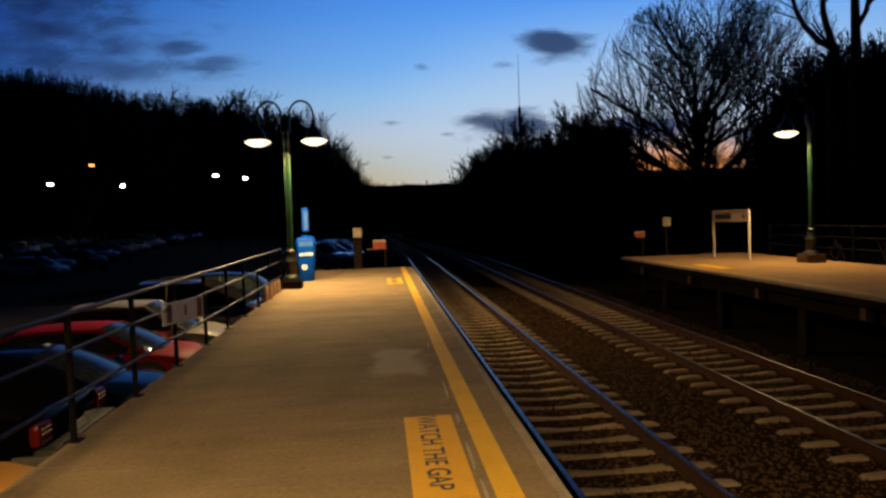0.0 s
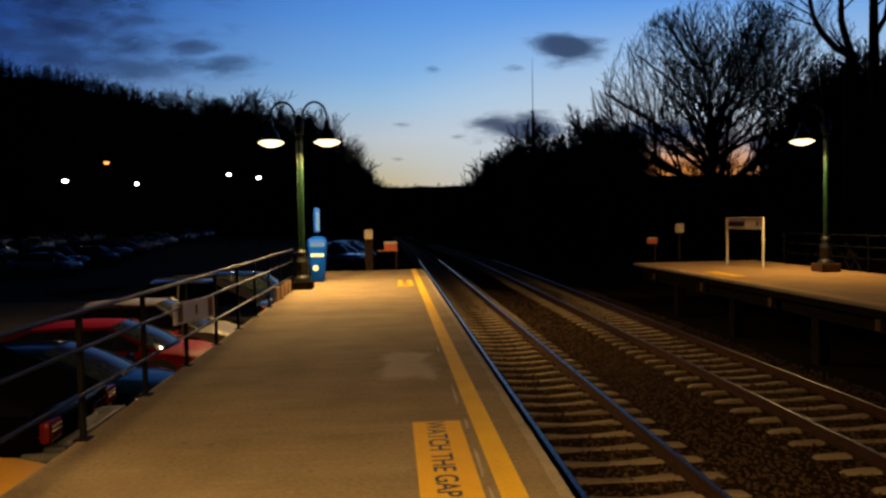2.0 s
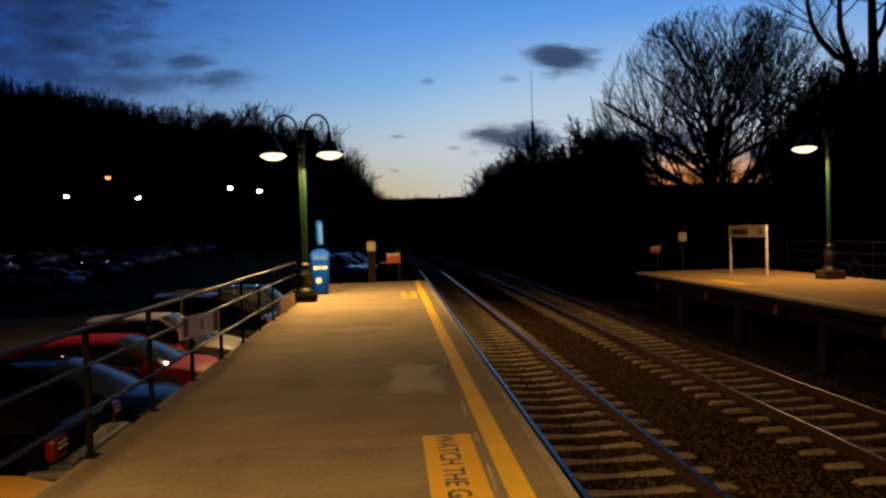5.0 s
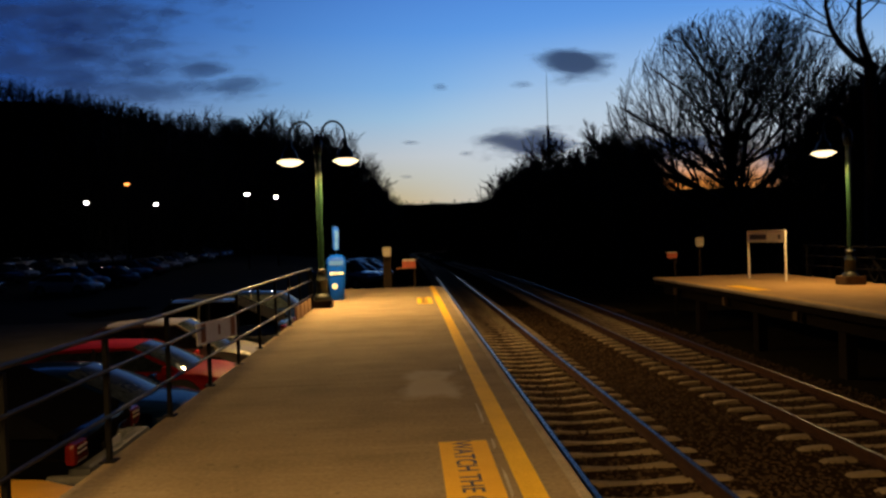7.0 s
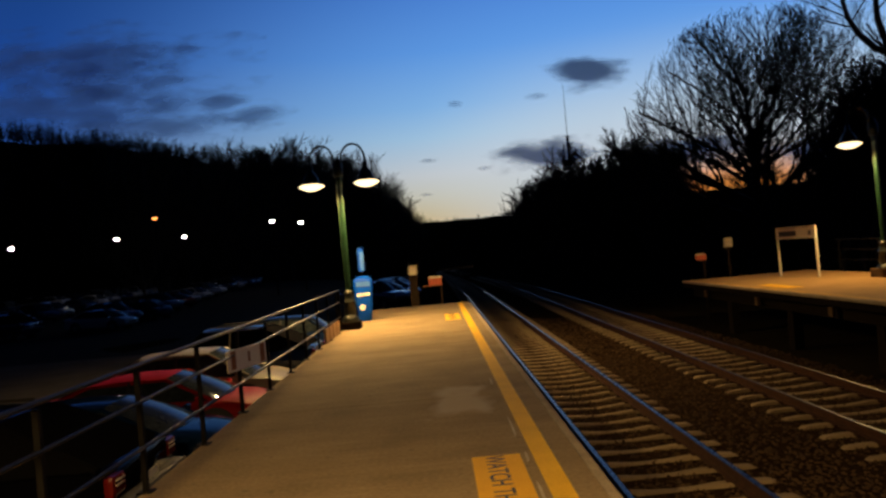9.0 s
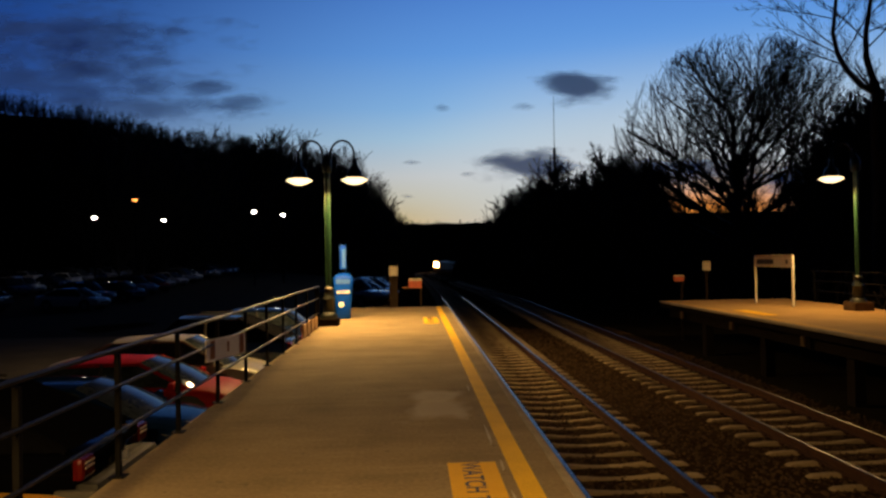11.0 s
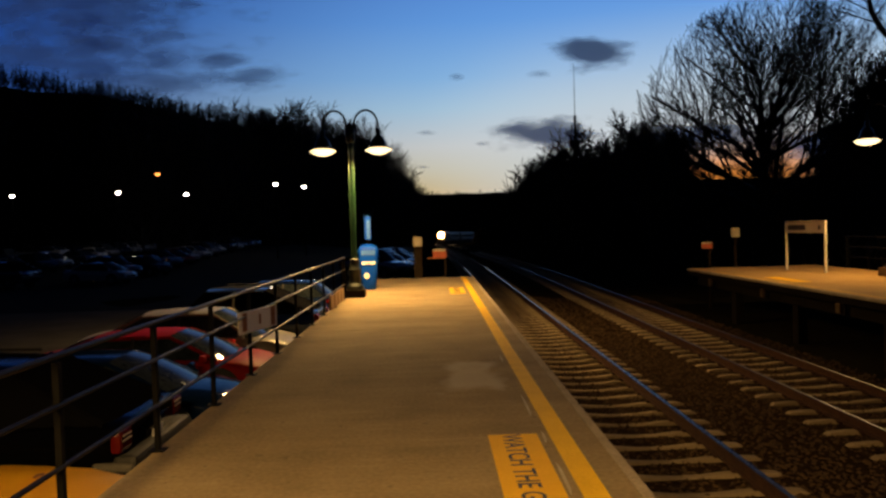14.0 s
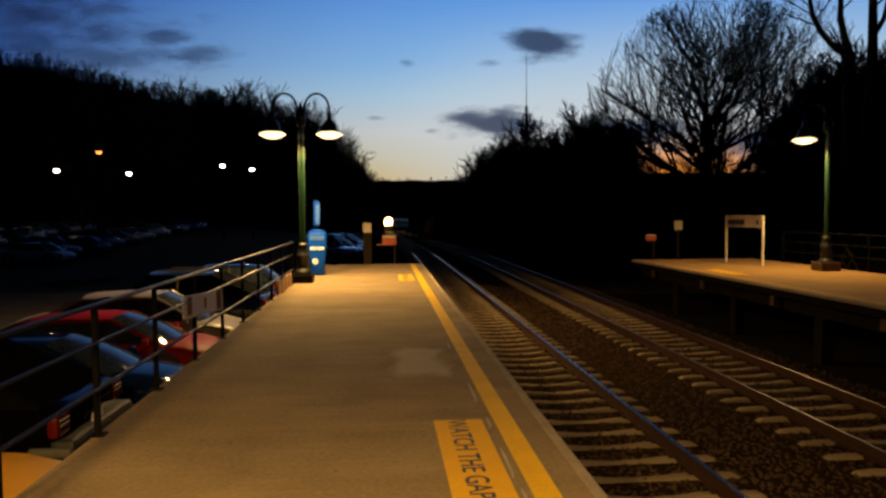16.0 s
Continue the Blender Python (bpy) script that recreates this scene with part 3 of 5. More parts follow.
def build_platform_1():
    p = thing("platform_1", label="high concrete station platform beside the track", category="platform", kind="structure")
    joints = [P1_BACK, -8.0, 0.0, 8.15, 12.2, 18.0, P1_END]
    for a, b in zip(joints, joints[1:]):
        part("deck_panel", boxm(((P1_LEFT + P1_EDGE - 0.09) / 2, (a + b) / 2, -0.14), (P1_EDGE - 0.09 - P1_LEFT, b - a - 0.014, 0.28), 0.004), CONCRETE, p)
        part("edge_strip", boxm((P1_EDGE - 0.042, (a + b) / 2, -0.11), (0.086, b - a - 0.014, 0.215), 0.012), CONCRETE_EDGE, p, "pale concrete nosing")
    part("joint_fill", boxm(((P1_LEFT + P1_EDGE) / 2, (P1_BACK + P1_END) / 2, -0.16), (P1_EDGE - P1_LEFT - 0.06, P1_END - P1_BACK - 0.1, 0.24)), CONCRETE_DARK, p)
    # Walls close the space below; its darkness is put into their colour.
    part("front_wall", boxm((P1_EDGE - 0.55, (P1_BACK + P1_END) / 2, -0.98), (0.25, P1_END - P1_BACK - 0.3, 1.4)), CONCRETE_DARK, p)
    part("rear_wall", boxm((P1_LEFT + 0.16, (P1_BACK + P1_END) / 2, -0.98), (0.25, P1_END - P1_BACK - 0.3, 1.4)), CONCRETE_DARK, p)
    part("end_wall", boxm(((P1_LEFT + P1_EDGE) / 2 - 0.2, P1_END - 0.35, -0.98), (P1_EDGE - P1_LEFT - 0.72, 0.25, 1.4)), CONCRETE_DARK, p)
    part("yellow_line", boxm((-2.012, (P1_BACK + P1_END) / 2, 0.002), (0.175, P1_END - P1_BACK - 0.1, 0.004)), YELLOW, p, "worn yellow safety line")
    rng = random.Random(4)
    for y, ln in ((3.55, 0.5), (4.3, 0.7), (5.3, 0.35), (6.4, 0.9), (9.0, 0.5)):
        x = -2.15 + rng.uniform(-0.02, 0.02)
        part("chipped_paint", slab([(x - 0.012, y - ln / 2, 0.0005), (x + 0.012, y - ln / 3, 0.0005), (x + 0.016, y + ln / 4, 0.0005), (x, y + ln / 2, 0.0005), (x - 0.008, y, 0.0005)], 0.0025), CONCRETE_PALE, p)
    for k in range(4):
        part("board", boxm((P1_LEFT + 0.03, 15.75 + 0.62 * k, 0.17), (0.05, 0.50, 0.32), 0.01), WOOD, p, "warm-lit timber toe board")
    return p


def lettering(text, height, length, material, parent, at, turn, name="lettering"):
    cu = bpy.data.curves.new(name, "FONT")
    cu.body, cu.size, cu.extrude, cu.align_x, cu.align_y = text, 1.0, 0.004, "CENTER", "CENTER"
    cu.offset = 0.010
    tmp = new("tmp_text", cu)
    me = bpy.data.meshes.new_from_object(tmp.evaluated_get(bpy.context.evaluated_depsgraph_get()))
    bpy.data.objects.remove(tmp)
    co = np.array([v.co[:] for v in me.vertices])
    lo, hi = co.min(0), co.max(0)
    fit_size = np.array([length / (hi[0] - lo[0]), height / (hi[1] - lo[1]), 0.5])
    for v in me.vertices:
        v.co = Vector(((v.co.x - (lo[0] + hi[0]) / 2) * fit_size[0], (v.co.y - (lo[1] + hi[1]) / 2) * fit_size[1], v.co.z * fit_size[2]))
    me.materials.append(material)
    ob = new(name, me)
    ob.parent = parent
    ob.matrix_basis = pose(*at, *turn)
    return ob


def gap_notice(y, x=-2.412):
    t = thing("floor_notice", (x, y, 0), label="yellow painted floor notice with black lettering", category="floor sign", group="gap notices")
    part("panel", boxm((0, 0, 0.002), (0.42, 1.98, 0.004)), YELLOW_PANEL, t)
    lettering("WATCH THE GAP", 0.168, 1.76, BLACK_PAINT, t, (-0.012, 0.10, 0.0035), (0, 0, -90))
    return t


def handrail():
    t = thing("platform_railing", (-5.40, 0, 0), label="dark steel pipe railing along the platform edge", category="railing")
    y0, n = 5.28 - 1.56 * 13, 22
    ys = [y0 + 1.56 * i for i in range(n)]
    post = part("post", box(box(bmesh.new(), (0, 0, 0.52), (0.045, 0.045, 1.04), 0.006), (0, 0, 0.006), (0.13, 0.13, 0.012), 0.003), BLACK_METAL, t, "black steel post on a base plate")
    post.matrix_basis = pose(0, ys[0], 0)
    for y in ys[1:]:
        share(post, (0, y, 0))
    for z, r in ((1.08, 0.021), (0.77, 0.017), (0.385, 0.017)):
        part("rail", rodm((0.015, ys[0] - 0.1, z), (0.015, 18.25, z), r, n=12), RAIL_METAL, t, smooth=True)
    part("end_post", boxm((0.0, 18.25, 0.54), (0.06, 0.06, 1.09), 0.006), BLACK_METAL, t)
    s = thing("railing_notice", (-5.30, 8.45, -0.04), -16.0, label="weathered pale notice board with rusty edges hung on the railing", category="sign")
    part("board", boxm((0, 0, 0.74), (0.02, 0.94, 0.27), 0.004), WHITE, s)
    for y, w, h in ((-0.34, 0.11, 0.23), (0.03, 0.05, 0.13), (0.37, 0.12, 0.25)):
        part("rust_stain", boxm((0.0115, y, 0.745), (0.003, w, h), 0.001), RUST, s)
    for y in (-0.3, 0.3):
        part("strap", boxm((-0.05 - 0.28 * (y + 0.3), y, 0.76), (0.10 + 0.5 * (y + 0.3), 0.03, 0.05), 0.004), BLACK_METAL, s)


def arm_points(sx, z0, reach=0.74, rise=0.43):
    pts = [(sx * 0.10, 0, z0), (sx * 0.10, 0, z0 + rise)]
    r = (reach - 0.10) / 2
    for i in range(1, 13):
        a = math.pi * (1 - i / 12)
        pts.append((sx * (0.10 + r + r * math.cos(a)), 0, z0 + rise + 1.25 * r * math.sin(a)))
    pts.append((sx * reach, 0, z0 + rise - 0.12))
    return pts


def lamp_post(at, sides=(-1, 1), turn=0.0, label="", group="platform lamp posts", watts=1.0, girth=0.84, plinth=0.54):
    """Cast base, fluted tapering pole, hooked arms and bell shades with glowing bowls."""
    t = thing("platform_lamp", at, turn, label or "green fluted lamp post with two lit bell lamps on hooked arms", "lamp post", group)
    part("plinth", boxm((0, 0, 0.10), (plinth, plinth, 0.20), 0.02), CONCRETE_DARK, t, "dark square plinth")
    part("base", lathe([(0.23, 0.20), (0.23, 0.28), (0.21, 0.32), (0.16, 0.37), (0.15, 0.70), (0.17, 0.73), (0.15, 0.78), (0.12, 0.84), (0.11, 0.97), (0.13, 1.0), (0.09, 1.05)], 16), DARK_GREEN, t, "dark cast iron base", smooth=True)
    part("pole", lathe([(r * girth, z) for r, z in ((0.092, 1.05), (0.092, 1.6), (0.096, 3.0), (0.098, 4.0), (0.096, 4.35))], 24, flute=0.09), GREEN_METAL, t)
    part("collar", lathe([(0.11, 4.12), (0.13, 4.16), (0.13, 4.46), (0.10, 4.5), (0.07, 4.58), (0.02, 4.66)], 16), DARK_GREEN, t, smooth=True)
    for s in sides:
        part("arm", sweep(arm_points(s, 4.15), 0.03), DARK_GREEN, t, smooth=True)
        x = 0.74 * s
        shade = part("shade", lathe([(0.045, 4.50), (0.065, 4.45), (0.065, 4.33), (0.10, 4.28), (0.17, 4.20), (0.21, 4.09), (0.225, 4.02), (0.29, 3.985), (0.29, 3.965), (0.24, 3.963)], 24, (x, 0, 0)), DARK_GREEN, t, "dark bell-shaped shade", smooth=True)
        part("bowl", lathe([(0.25, 3.962), (0.29, 3.94), (0.35, 3.915), (0.35, 3.908), (0.28, 3.87), (0.21, 3.83), (0.12, 3.80), (0.02, 3.79)], 20, (x, 0, 0)), LAMP_GLASS, t, "glowing glass bowl", smooth=True)
    for s in sides:
        ld = bpy.data.lights.new("lamp_light", "SPOT")
        ld.energy, ld.color, ld.shadow_soft_size = LAMP_WATTS * watts, LAMP_COLOUR, 0.16
        ld.spot_size, ld.spot_blend = radians(164), 0.4
        lo = new("lamp_light", ld)
        lo.parent = t
        lo.matrix_basis = pose(0.74 * s, 0, 3.70)
    return t


def build_platform_2():
    p = thing("platform_2", (-0.08, 0, 0), label="raised concrete platform on posts across the tracks", category="platform", kind="structure")
    joints = [-14.0, -10, -6, -2, 2, 6, 10, 14, 18, 22, P2_END]
    for a, b in zip(joints, joints[1:]):
        part("deck_panel", boxm(((P2_EDGE + 0.1 + P2_BACK) / 2, (a + b) / 2, -0.12), (P2_BACK - P2_EDGE - 0.1, b - a - 0.02, 0.24), 0.008), CONCRETE_TAN, p)
        part("edge_strip", boxm((P2_EDGE + 0.046, (a + b) / 2, -0.035), (0.10, b - a - 0.012, 0.07), 0.015), CONCRETE_EDGE, p, "pale concrete nosing")
        # Fascia, beam and piers carry the underside's shade in their colour.
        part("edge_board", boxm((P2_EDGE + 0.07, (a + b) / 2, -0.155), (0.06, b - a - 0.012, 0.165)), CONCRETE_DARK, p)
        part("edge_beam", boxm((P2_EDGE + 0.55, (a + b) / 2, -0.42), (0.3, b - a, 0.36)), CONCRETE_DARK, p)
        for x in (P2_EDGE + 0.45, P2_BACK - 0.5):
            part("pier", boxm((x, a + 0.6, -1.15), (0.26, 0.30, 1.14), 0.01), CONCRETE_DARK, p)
        part("bracket", boxm((P2_EDGE + 0.22, a + 2.3, -0.40), (0.08, 0.18, 0.24), 0.01), CONCRETE_BROWN, p)
    part("floor_panel", boxm((P2_EDGE + 0.78, 20.0, 0.002), (0.45, 2.0, 0.004)), YELLOW_PANEL, p, "yellow painted warning panel")
    part("edge_band", boxm((P2_EDGE + 0.22, 6, 0.002), (0.22, 39.8, 0.004)), YELLOW_WORN, p, "worn yellow edge band")
    # name board
    s = thing("station_name_board", (9.22, 22.98, 0), 9.0, "white framed station name board with dark unreadable lettering", "sign")
    for y in (-0.97, 0.97):
        part("post", boxm((0, y, 0.83), (0.06, 0.065, 1.66), 0.01), WHITE, s)
    part("board", boxm((0.0, 0, 1.43), (0.05, 1.86, 0.34), 0.006), WHITE, s)
    part("top_rail", boxm((0, 0, 1.635), (0.07, 1.90, 0.06), 0.006), WHITE_WORN, s)
    part("text_bar", boxm((-0.028, 0.40, 1.44), (0.004, 0.90, 0.17), 0.001), SIGN_DARK, s, "dark lettering too blurred to read")
    part("arrow_bar", boxm((-0.028, -0.72, 1.44), (0.004, 0.10, 0.15), 0.001), SIGN_DARK, s)
    # fence behind
    f = thing("rear_fence", (P2_BACK - 0.12, 0, 0), label="dark pipe fence along the back of the platform", category="fence")
    post = part("post", boxm((0, 0, 0.55), (0.06, 0.06, 1.1), 0.005), BLACK_METAL, f)
    post.matrix_basis = pose(0, -13, 0)
    for i in range(1, 17):
        share(post, (0, -13 + 2.3 * i, 0))
    for z in (1.08, 0.74, 0.4):
        part("rail", rodm((0.0, -13, z), (0.0, 24.0, z), 0.024), BLACK_METAL, f, smooth=True)
    # end signs
    a = thing("end_sign", (8.54, 26.9, land(8.54, 26.9)), label="small white square sign on a dark post", category="sign")
    g = -a.location.z
    part("post", boxm((0, 0.03, (g + 1.5) / 2), (0.09, 0.05, g + 1.5), 0.005), WOOD_DARK, a)
    part("plate", boxm((0, -0.01, g + 1.27), (0.33, 0.02, 0.36), 0.004), WHITE_WORN, a)
    b = thing("end_barrier", (7.44, 26.9, land(7.44, 26.9)), label="red and white barrier board on a post", category="barrier")
    g = -b.location.z
    part("post", boxm((0.12, 0.04, (g + 0.9) / 2), (0.08, 0.05, g + 0.9), 0.005), WOOD_DARK, b)
    part("board", boxm((0, 0, g + 0.80), (0.42, 0.025, 0.24), 0.004), RED_SIGN, b)
    part("stripe", boxm((0, -0.0145, g + 0.90), (0.40, 0.004, 0.05)), WHITE_WORN, b)
    # planter round the lamp
    k = thing("lamp_plinth", (10.25, 19.98, 0), label="low brown concrete plinth around the lamp base", category="plinth")
    for sx, sy, w, d in ((0, -0.26, 0.59, 0.07), (0, 0.26, 0.59, 0.07), (-0.26, 0, 0.07, 0.45), (0.26, 0, 0.07, 0.45)):
        part("kerb", boxm((sx, sy, 0.13), (w, d, 0.26), 0.02), CONCRETE_BROWN, k)


def blue_box():
    t = thing("blue_newspaper_box", (-5.0, 21.0, 0), 4.0, "bright blue upright collection box with white labels", "collection box")
    rings = []
    for z, w, d in ((0.0, 0.18, 0.17), (0.04, 0.20, 0.19), (0.6, 0.25, 0.22), (1.05, 0.285, 0.24), (1.20, 0.285, 0.24), (1.28, 0.25, 0.21), (1.34, 0.16, 0.14), (1.36, 0.06, 0.05)):
        c = 0.05 if z < 1.3 else 0.02
        rings.append([(-w + c, -d, z), (w - c, -d, z), (w, -d + c, z), (w, d - c, z), (w - c, d, z), (-w + c, d, z), (-w, d - c, z), (-w, -d + c, z)])
    part("body", loft(rings), BLUE_BOX, t, smooth=True)
    part("upper_label", boxm((0, -0.244, 1.11), (0.42, 0.008, 0.14), 0.002), BLUE_PALE, t, "pale printed strip")
    part("white_label", boxm((0, -0.236, 0.80), (0.40, 0.03, 0.085), 0.003), WHITE, t, "white printed strip")
    for k in range(2):
        part("text_bar", boxm((-0.02, -0.253, 0.815 - 0.03 * k), (0.28 - 0.1 * k, 0.003, 0.012)), BLUE_BOX, t)
    part("round_label", rodm((-0.06, -0.20, 0.42), (-0.06, -0.222, 0.42), 0.085, n=24), WHITE, t, "white round emblem")
    part("emblem", rodm((-0.06, -0.222, 0.42), (-0.06, -0.226, 0.42), 0.04, n=3), BLUE_BOX, t)
    s = thing("blue_banner", (-5.03, 21.35, 0), 4.0, "narrow blue upright banner on a thin pole", "banner")
    part("pole", rodm((0, 0.02, 0), (0, 0.02, 1.5), 0.025), BLACK_METAL, s)
    part("blade", boxm((0.0, 0, 1.84), (0.19, 0.03, 0.72), 0.01), BLUE_BOX, s)
    part("print", boxm((0.02, -0.0165, 1.80), (0.10, 0.004, 0.56), 0.001), BLUE_PALE, s, "pale blurred print")


def platform_end():
    s = thing("end_sign", (-3.62, P1_END + 0.5, LOT), label="small white square notice on a dark timber post", category="sign")
    g = -LOT
    part("post", boxm((0, 0, (g + 1.12) / 2 - 0.1), (0.30, 0.16, g + 1.12 + 0.2), 0.01), WOOD_DARK, s)
    part("plate", boxm((0, -0.09, g + 1.30), (0.31, 0.02, 0.35), 0.004), WHITE_WORN, s)
    part("bracket", boxm((0, -0.06, g + 1.16), (0.06, 0.04, 0.34)), WOOD_DARK, s)
    b = thing("end_barrier", (-2.82, P1_END + 0.8, LOT), label="red and white barrier board across the platform end", category="barrier")
    part("post", boxm((0.20, 0.04, g / 2 + 0.25), (0.07, 0.06, g + 0.7), 0.005), WOOD_DARK, b)
    part("board", boxm((0, 0, g + 0.83), (0.50, 0.03, 0.34), 0.004), RED_SIGN, b)
    part("stripe", boxm((0, -0.018, g + 0.96), (0.48, 0.005, 0.09)), WHITE_WORN, b)
    part("gate_bar", boxm((-0.1, 0.03, g + 0.66), (0.75, 0.04, 0.05)), RUST, b)


# ---- cars ----
SHAPES = {
    "sedan": dict(body=[(-2.32, .46, .86, .70), (-2.24, .30, .98, .82), (-1.75, .27, 1.03, .88), (-.9, .24, .99, .90), (.5, .24, .96, .90), (1.0, .25, .94, .90), (1.75, .27, .86, .87), (2.12, .30, .76, .80), (2.30, .42, .62, .66)],
                  cabin=(1.45, .91, .55, 1.43, -.95, 1.41, -1.70, 1.03), wheels=(-1.38, 1.40), tall=False),
    "saloon": dict(body=[(-2.32, .46, .82, .70), (-2.24, .30, .93, .82), (-1.75, .27, .98, .88), (-.9, .24, .95, .90), (.5, .24, .92, .90), (1.0, .25, .90, .90), (1.75, .27, .82, .87), (2.12, .30, .73, .80), (2.30, .42, .60, .66)],
                   cabin=(1.35, .88, .45, 1.30, -.95, 1.28, -1.70, .98), wheels=(-1.38, 1.40), tall=False),
    "coupe": dict(body=[(-2.25, .46, .86, .70), (-2.15, .30, .96, .82), (-1.75, .27, 1.0, .88), (-.9, .24, .98, .90), (.3, .24, .97, .90), (1.0, .25, .95, .90), (1.75, .27, .90, .88), (2.12, .30, .82, .84), (2.30, .42, .66, .72)],
                  cabin=(.30, .97, -.40, 1.32, -1.0, 1.31, -1.70, 1.01), wheels=(-1.38, 1.40), tall=False),
    "suv": dict(body=[(-2.34, .50, 1.05, .80), (-2.28, .34, 1.12, .88), (-1.75, .32, 1.14, .92), (-.9, .30, 1.12, .93), (.6, .30, 1.10, .93), (1.1, .30, 1.08, .93), (1.8, .33, 1.02, .91), (2.15, .36, .92, .84), (2.32, .48, .74, .72)],
                cabin=(1.15, 1.09, .50, 1.70, -0.95, 1.68, -2.12, 1.12), wheels=(-1.42, 1.42), tall=True),
    "hatch": dict(body=[(-2.02, .46, .92, .72), (-1.96, .30, 1.0, .82), (-1.5, .27, 1.03, .86), (-.8, .24, 1.0, .87), (.4, .24, .97, .87), (.9, .25, .95, .87), (1.6, .27, .87, .84), (1.95, .30, .76, .76), (2.08, .42, .62, .64)],
                  cabin=(1.0, .95, .28, 1.50, -1.35, 1.46, -1.93, 1.02), wheels=(-1.25, 1.27), tall=False),
}


def sheet(f, nu=8, nv=6):
    """A curved panel: f(u, v) with u from -1 to 1 and v from 0 to 1."""
    bm = bmesh.new()
    g = [[bm.verts.new(f(2 * i / nu - 1, j / nv)) for i in range(nu + 1)] for j in range(nv + 1)]
    for j in range(nv):
        for i in range(nu):
            bm.faces.new((g[j][i], g[j][i + 1], g[j + 1][i + 1], g[j + 1][i]))
    return bm


def mix(a, b, v):
    return a + (b - a) * v


def car(shape, paint, at, turn, label, group="parked cars"):
    """x forward, on its wheels at z = 0."""
    S = SHAPES[shape]
    t = thing("parked_car", at, turn, label, "car", group)
    rings = []
    for x, zb, zt, hw in S["body"]:
        half = [(0.72 * hw, zb), (0.95 * hw, zb + 0.07), (hw, zb + (zt - zb) * 0.45), (0.985 * hw, zb + (zt - zb) * 0.75), (0.93 * hw, zt - 0.035), (0.83 * hw, zt), (0.4 * hw, zt + 0.02)]
        rings.append([(x, y, z) for y, z in half] + [(x, -y, z) for y, z in reversed(half)])
    part("body", loft(rings), paint, t, smooth=True)
    xa, za, xb, zb, xc, zc, xd, zd = S["cabin"]
    wb, wr = S["body"][4][3] * 0.86, S["body"][4][3] * 0.66
    part("roof", sheet(lambda u, v: (mix(xb + .07 * (1 - u * u), xc - .06 * (1 - u * u), v), u * wr, mix(zb, zc, v) + .05 * (1 - u ** 4) + .035 * math.sin(math.pi * v))), paint, t, smooth=True)
    part("windscreen", sheet(lambda u, v: (mix(xa, xb, v) + mix(.14, .07, v) * (1 - u * u), u * (mix(wb, wr, v) - .02), mix(za, zb + .05 * (1 - u ** 4), v) + .045 * math.sin(math.pi * v))), GLASS_DARK, t, smooth=True)
    part("rear_window", sheet(lambda u, v: (mix(xd, xc, v) - mix(.12, .06, v) * (1 - u * u), -u * (mix(wb, wr, v) - .02), mix(zd, zc + .05 * (1 - u ** 4), v) + .045 * math.sin(math.pi * v))), GLASS_PRIVACY if S["tall"] else GLASS_DARK, t, smooth=True)
    for s in (1, -1):
        part("side_window", slab([(xa - .06, s * wb, za), (xb - .02, s * wr, zb - .02), (xc + .02, s * wr, zc - .02), (xd + .06, s * wb, zd)], 0.01), GLASS_PRIVACY if S["tall"] else GLASS_DARK, t)
        post = paint if not S["tall"] else GLASS_PRIVACY
        mid = (xb + xc) / 2 + .05
        part("pillar", rodm((xa, s * wb, za), (xb, s * wr, zb), .035, n=6), post, t)
        part("pillar", rodm((xd, s * wb, zd), (xc, s * wr, zc), .045, n=6), post, t)
        part("pillar", rodm((mid, s * (wb + .005), (za + zd) / 2), (mid, s * (wr + .005), zb - .01), .035, n=6), TRIM_BLACK, t)
        part("roof_edge", rodm((xb, s * wr, zb - .01), (xc, s * wr, zc - .01), .03, n=6), paint, t)
        part("mirror", boxm((xa - .18, s * (wb + .18), za + .06), (.10, .18, .13), .03), paint, t)
        hw = S["body"][0][3]
        xt = S["body"][1][0]
        zt = S["body"][1][2]
        lamp = part("tail_light", boxm((xt - .01, s * (hw - .02), zt - (.16 if S["tall"] else .14)), (.12, .34 if S["tall"] else .24, .24 if S["tall"] else .16), .05), TAIL_RED, t, "red tail lamp")
        for k in range(2 if S["tall"] else 1):
            part("reversing_lens", boxm((xt - .066, s * (hw - .02), zt - .10 - .05 * k), (.02, .22 if S["tall"] else .14, .022), .006), LENS_WHITE, lamp, "clear band in the tail lamp")
        xf, zf = S["body"][-2][0], S["body"][-2][2]
        part("headlight", boxm((xf + .04, s * (S["body"][-2][3] - .13), zf - .12), (.14, .26, .13), .04), HEAD_CLEAR, t, "clear headlamp")
        for xw in S["wheels"]:
            w = part("wheel", lathe([(.16, -.10), (.30, -.105), (.335, -.08), (.335, .08), (.30, .105), (.16, .10)], 20), TYRE, t, smooth=True)
            w.matrix_basis = pose(xw, s * (S["body"][4][3] - .10), .335, 90, 0, 0)
            part("rim", lathe([(.05, -.108), (.20, -.104), (.215, -.09), (.215, .09), (.20, .104), (.05, .108)], 12), ALLOY, w)
            part("wheel_arch", rodm((xw, s * (S["body"][4][3] - .22), .36), (xw, s * (S["body"][4][3] + .004), .36), .40, n=20), TRIM_BLACK, t)
    if S["tall"]:
        bumper = part("bumper", boxm((S["body"][0][0] - .02, 0, .70), (.26, 1.80, .22), .06), TRIM_BLACK, t, "black plastic bumper")
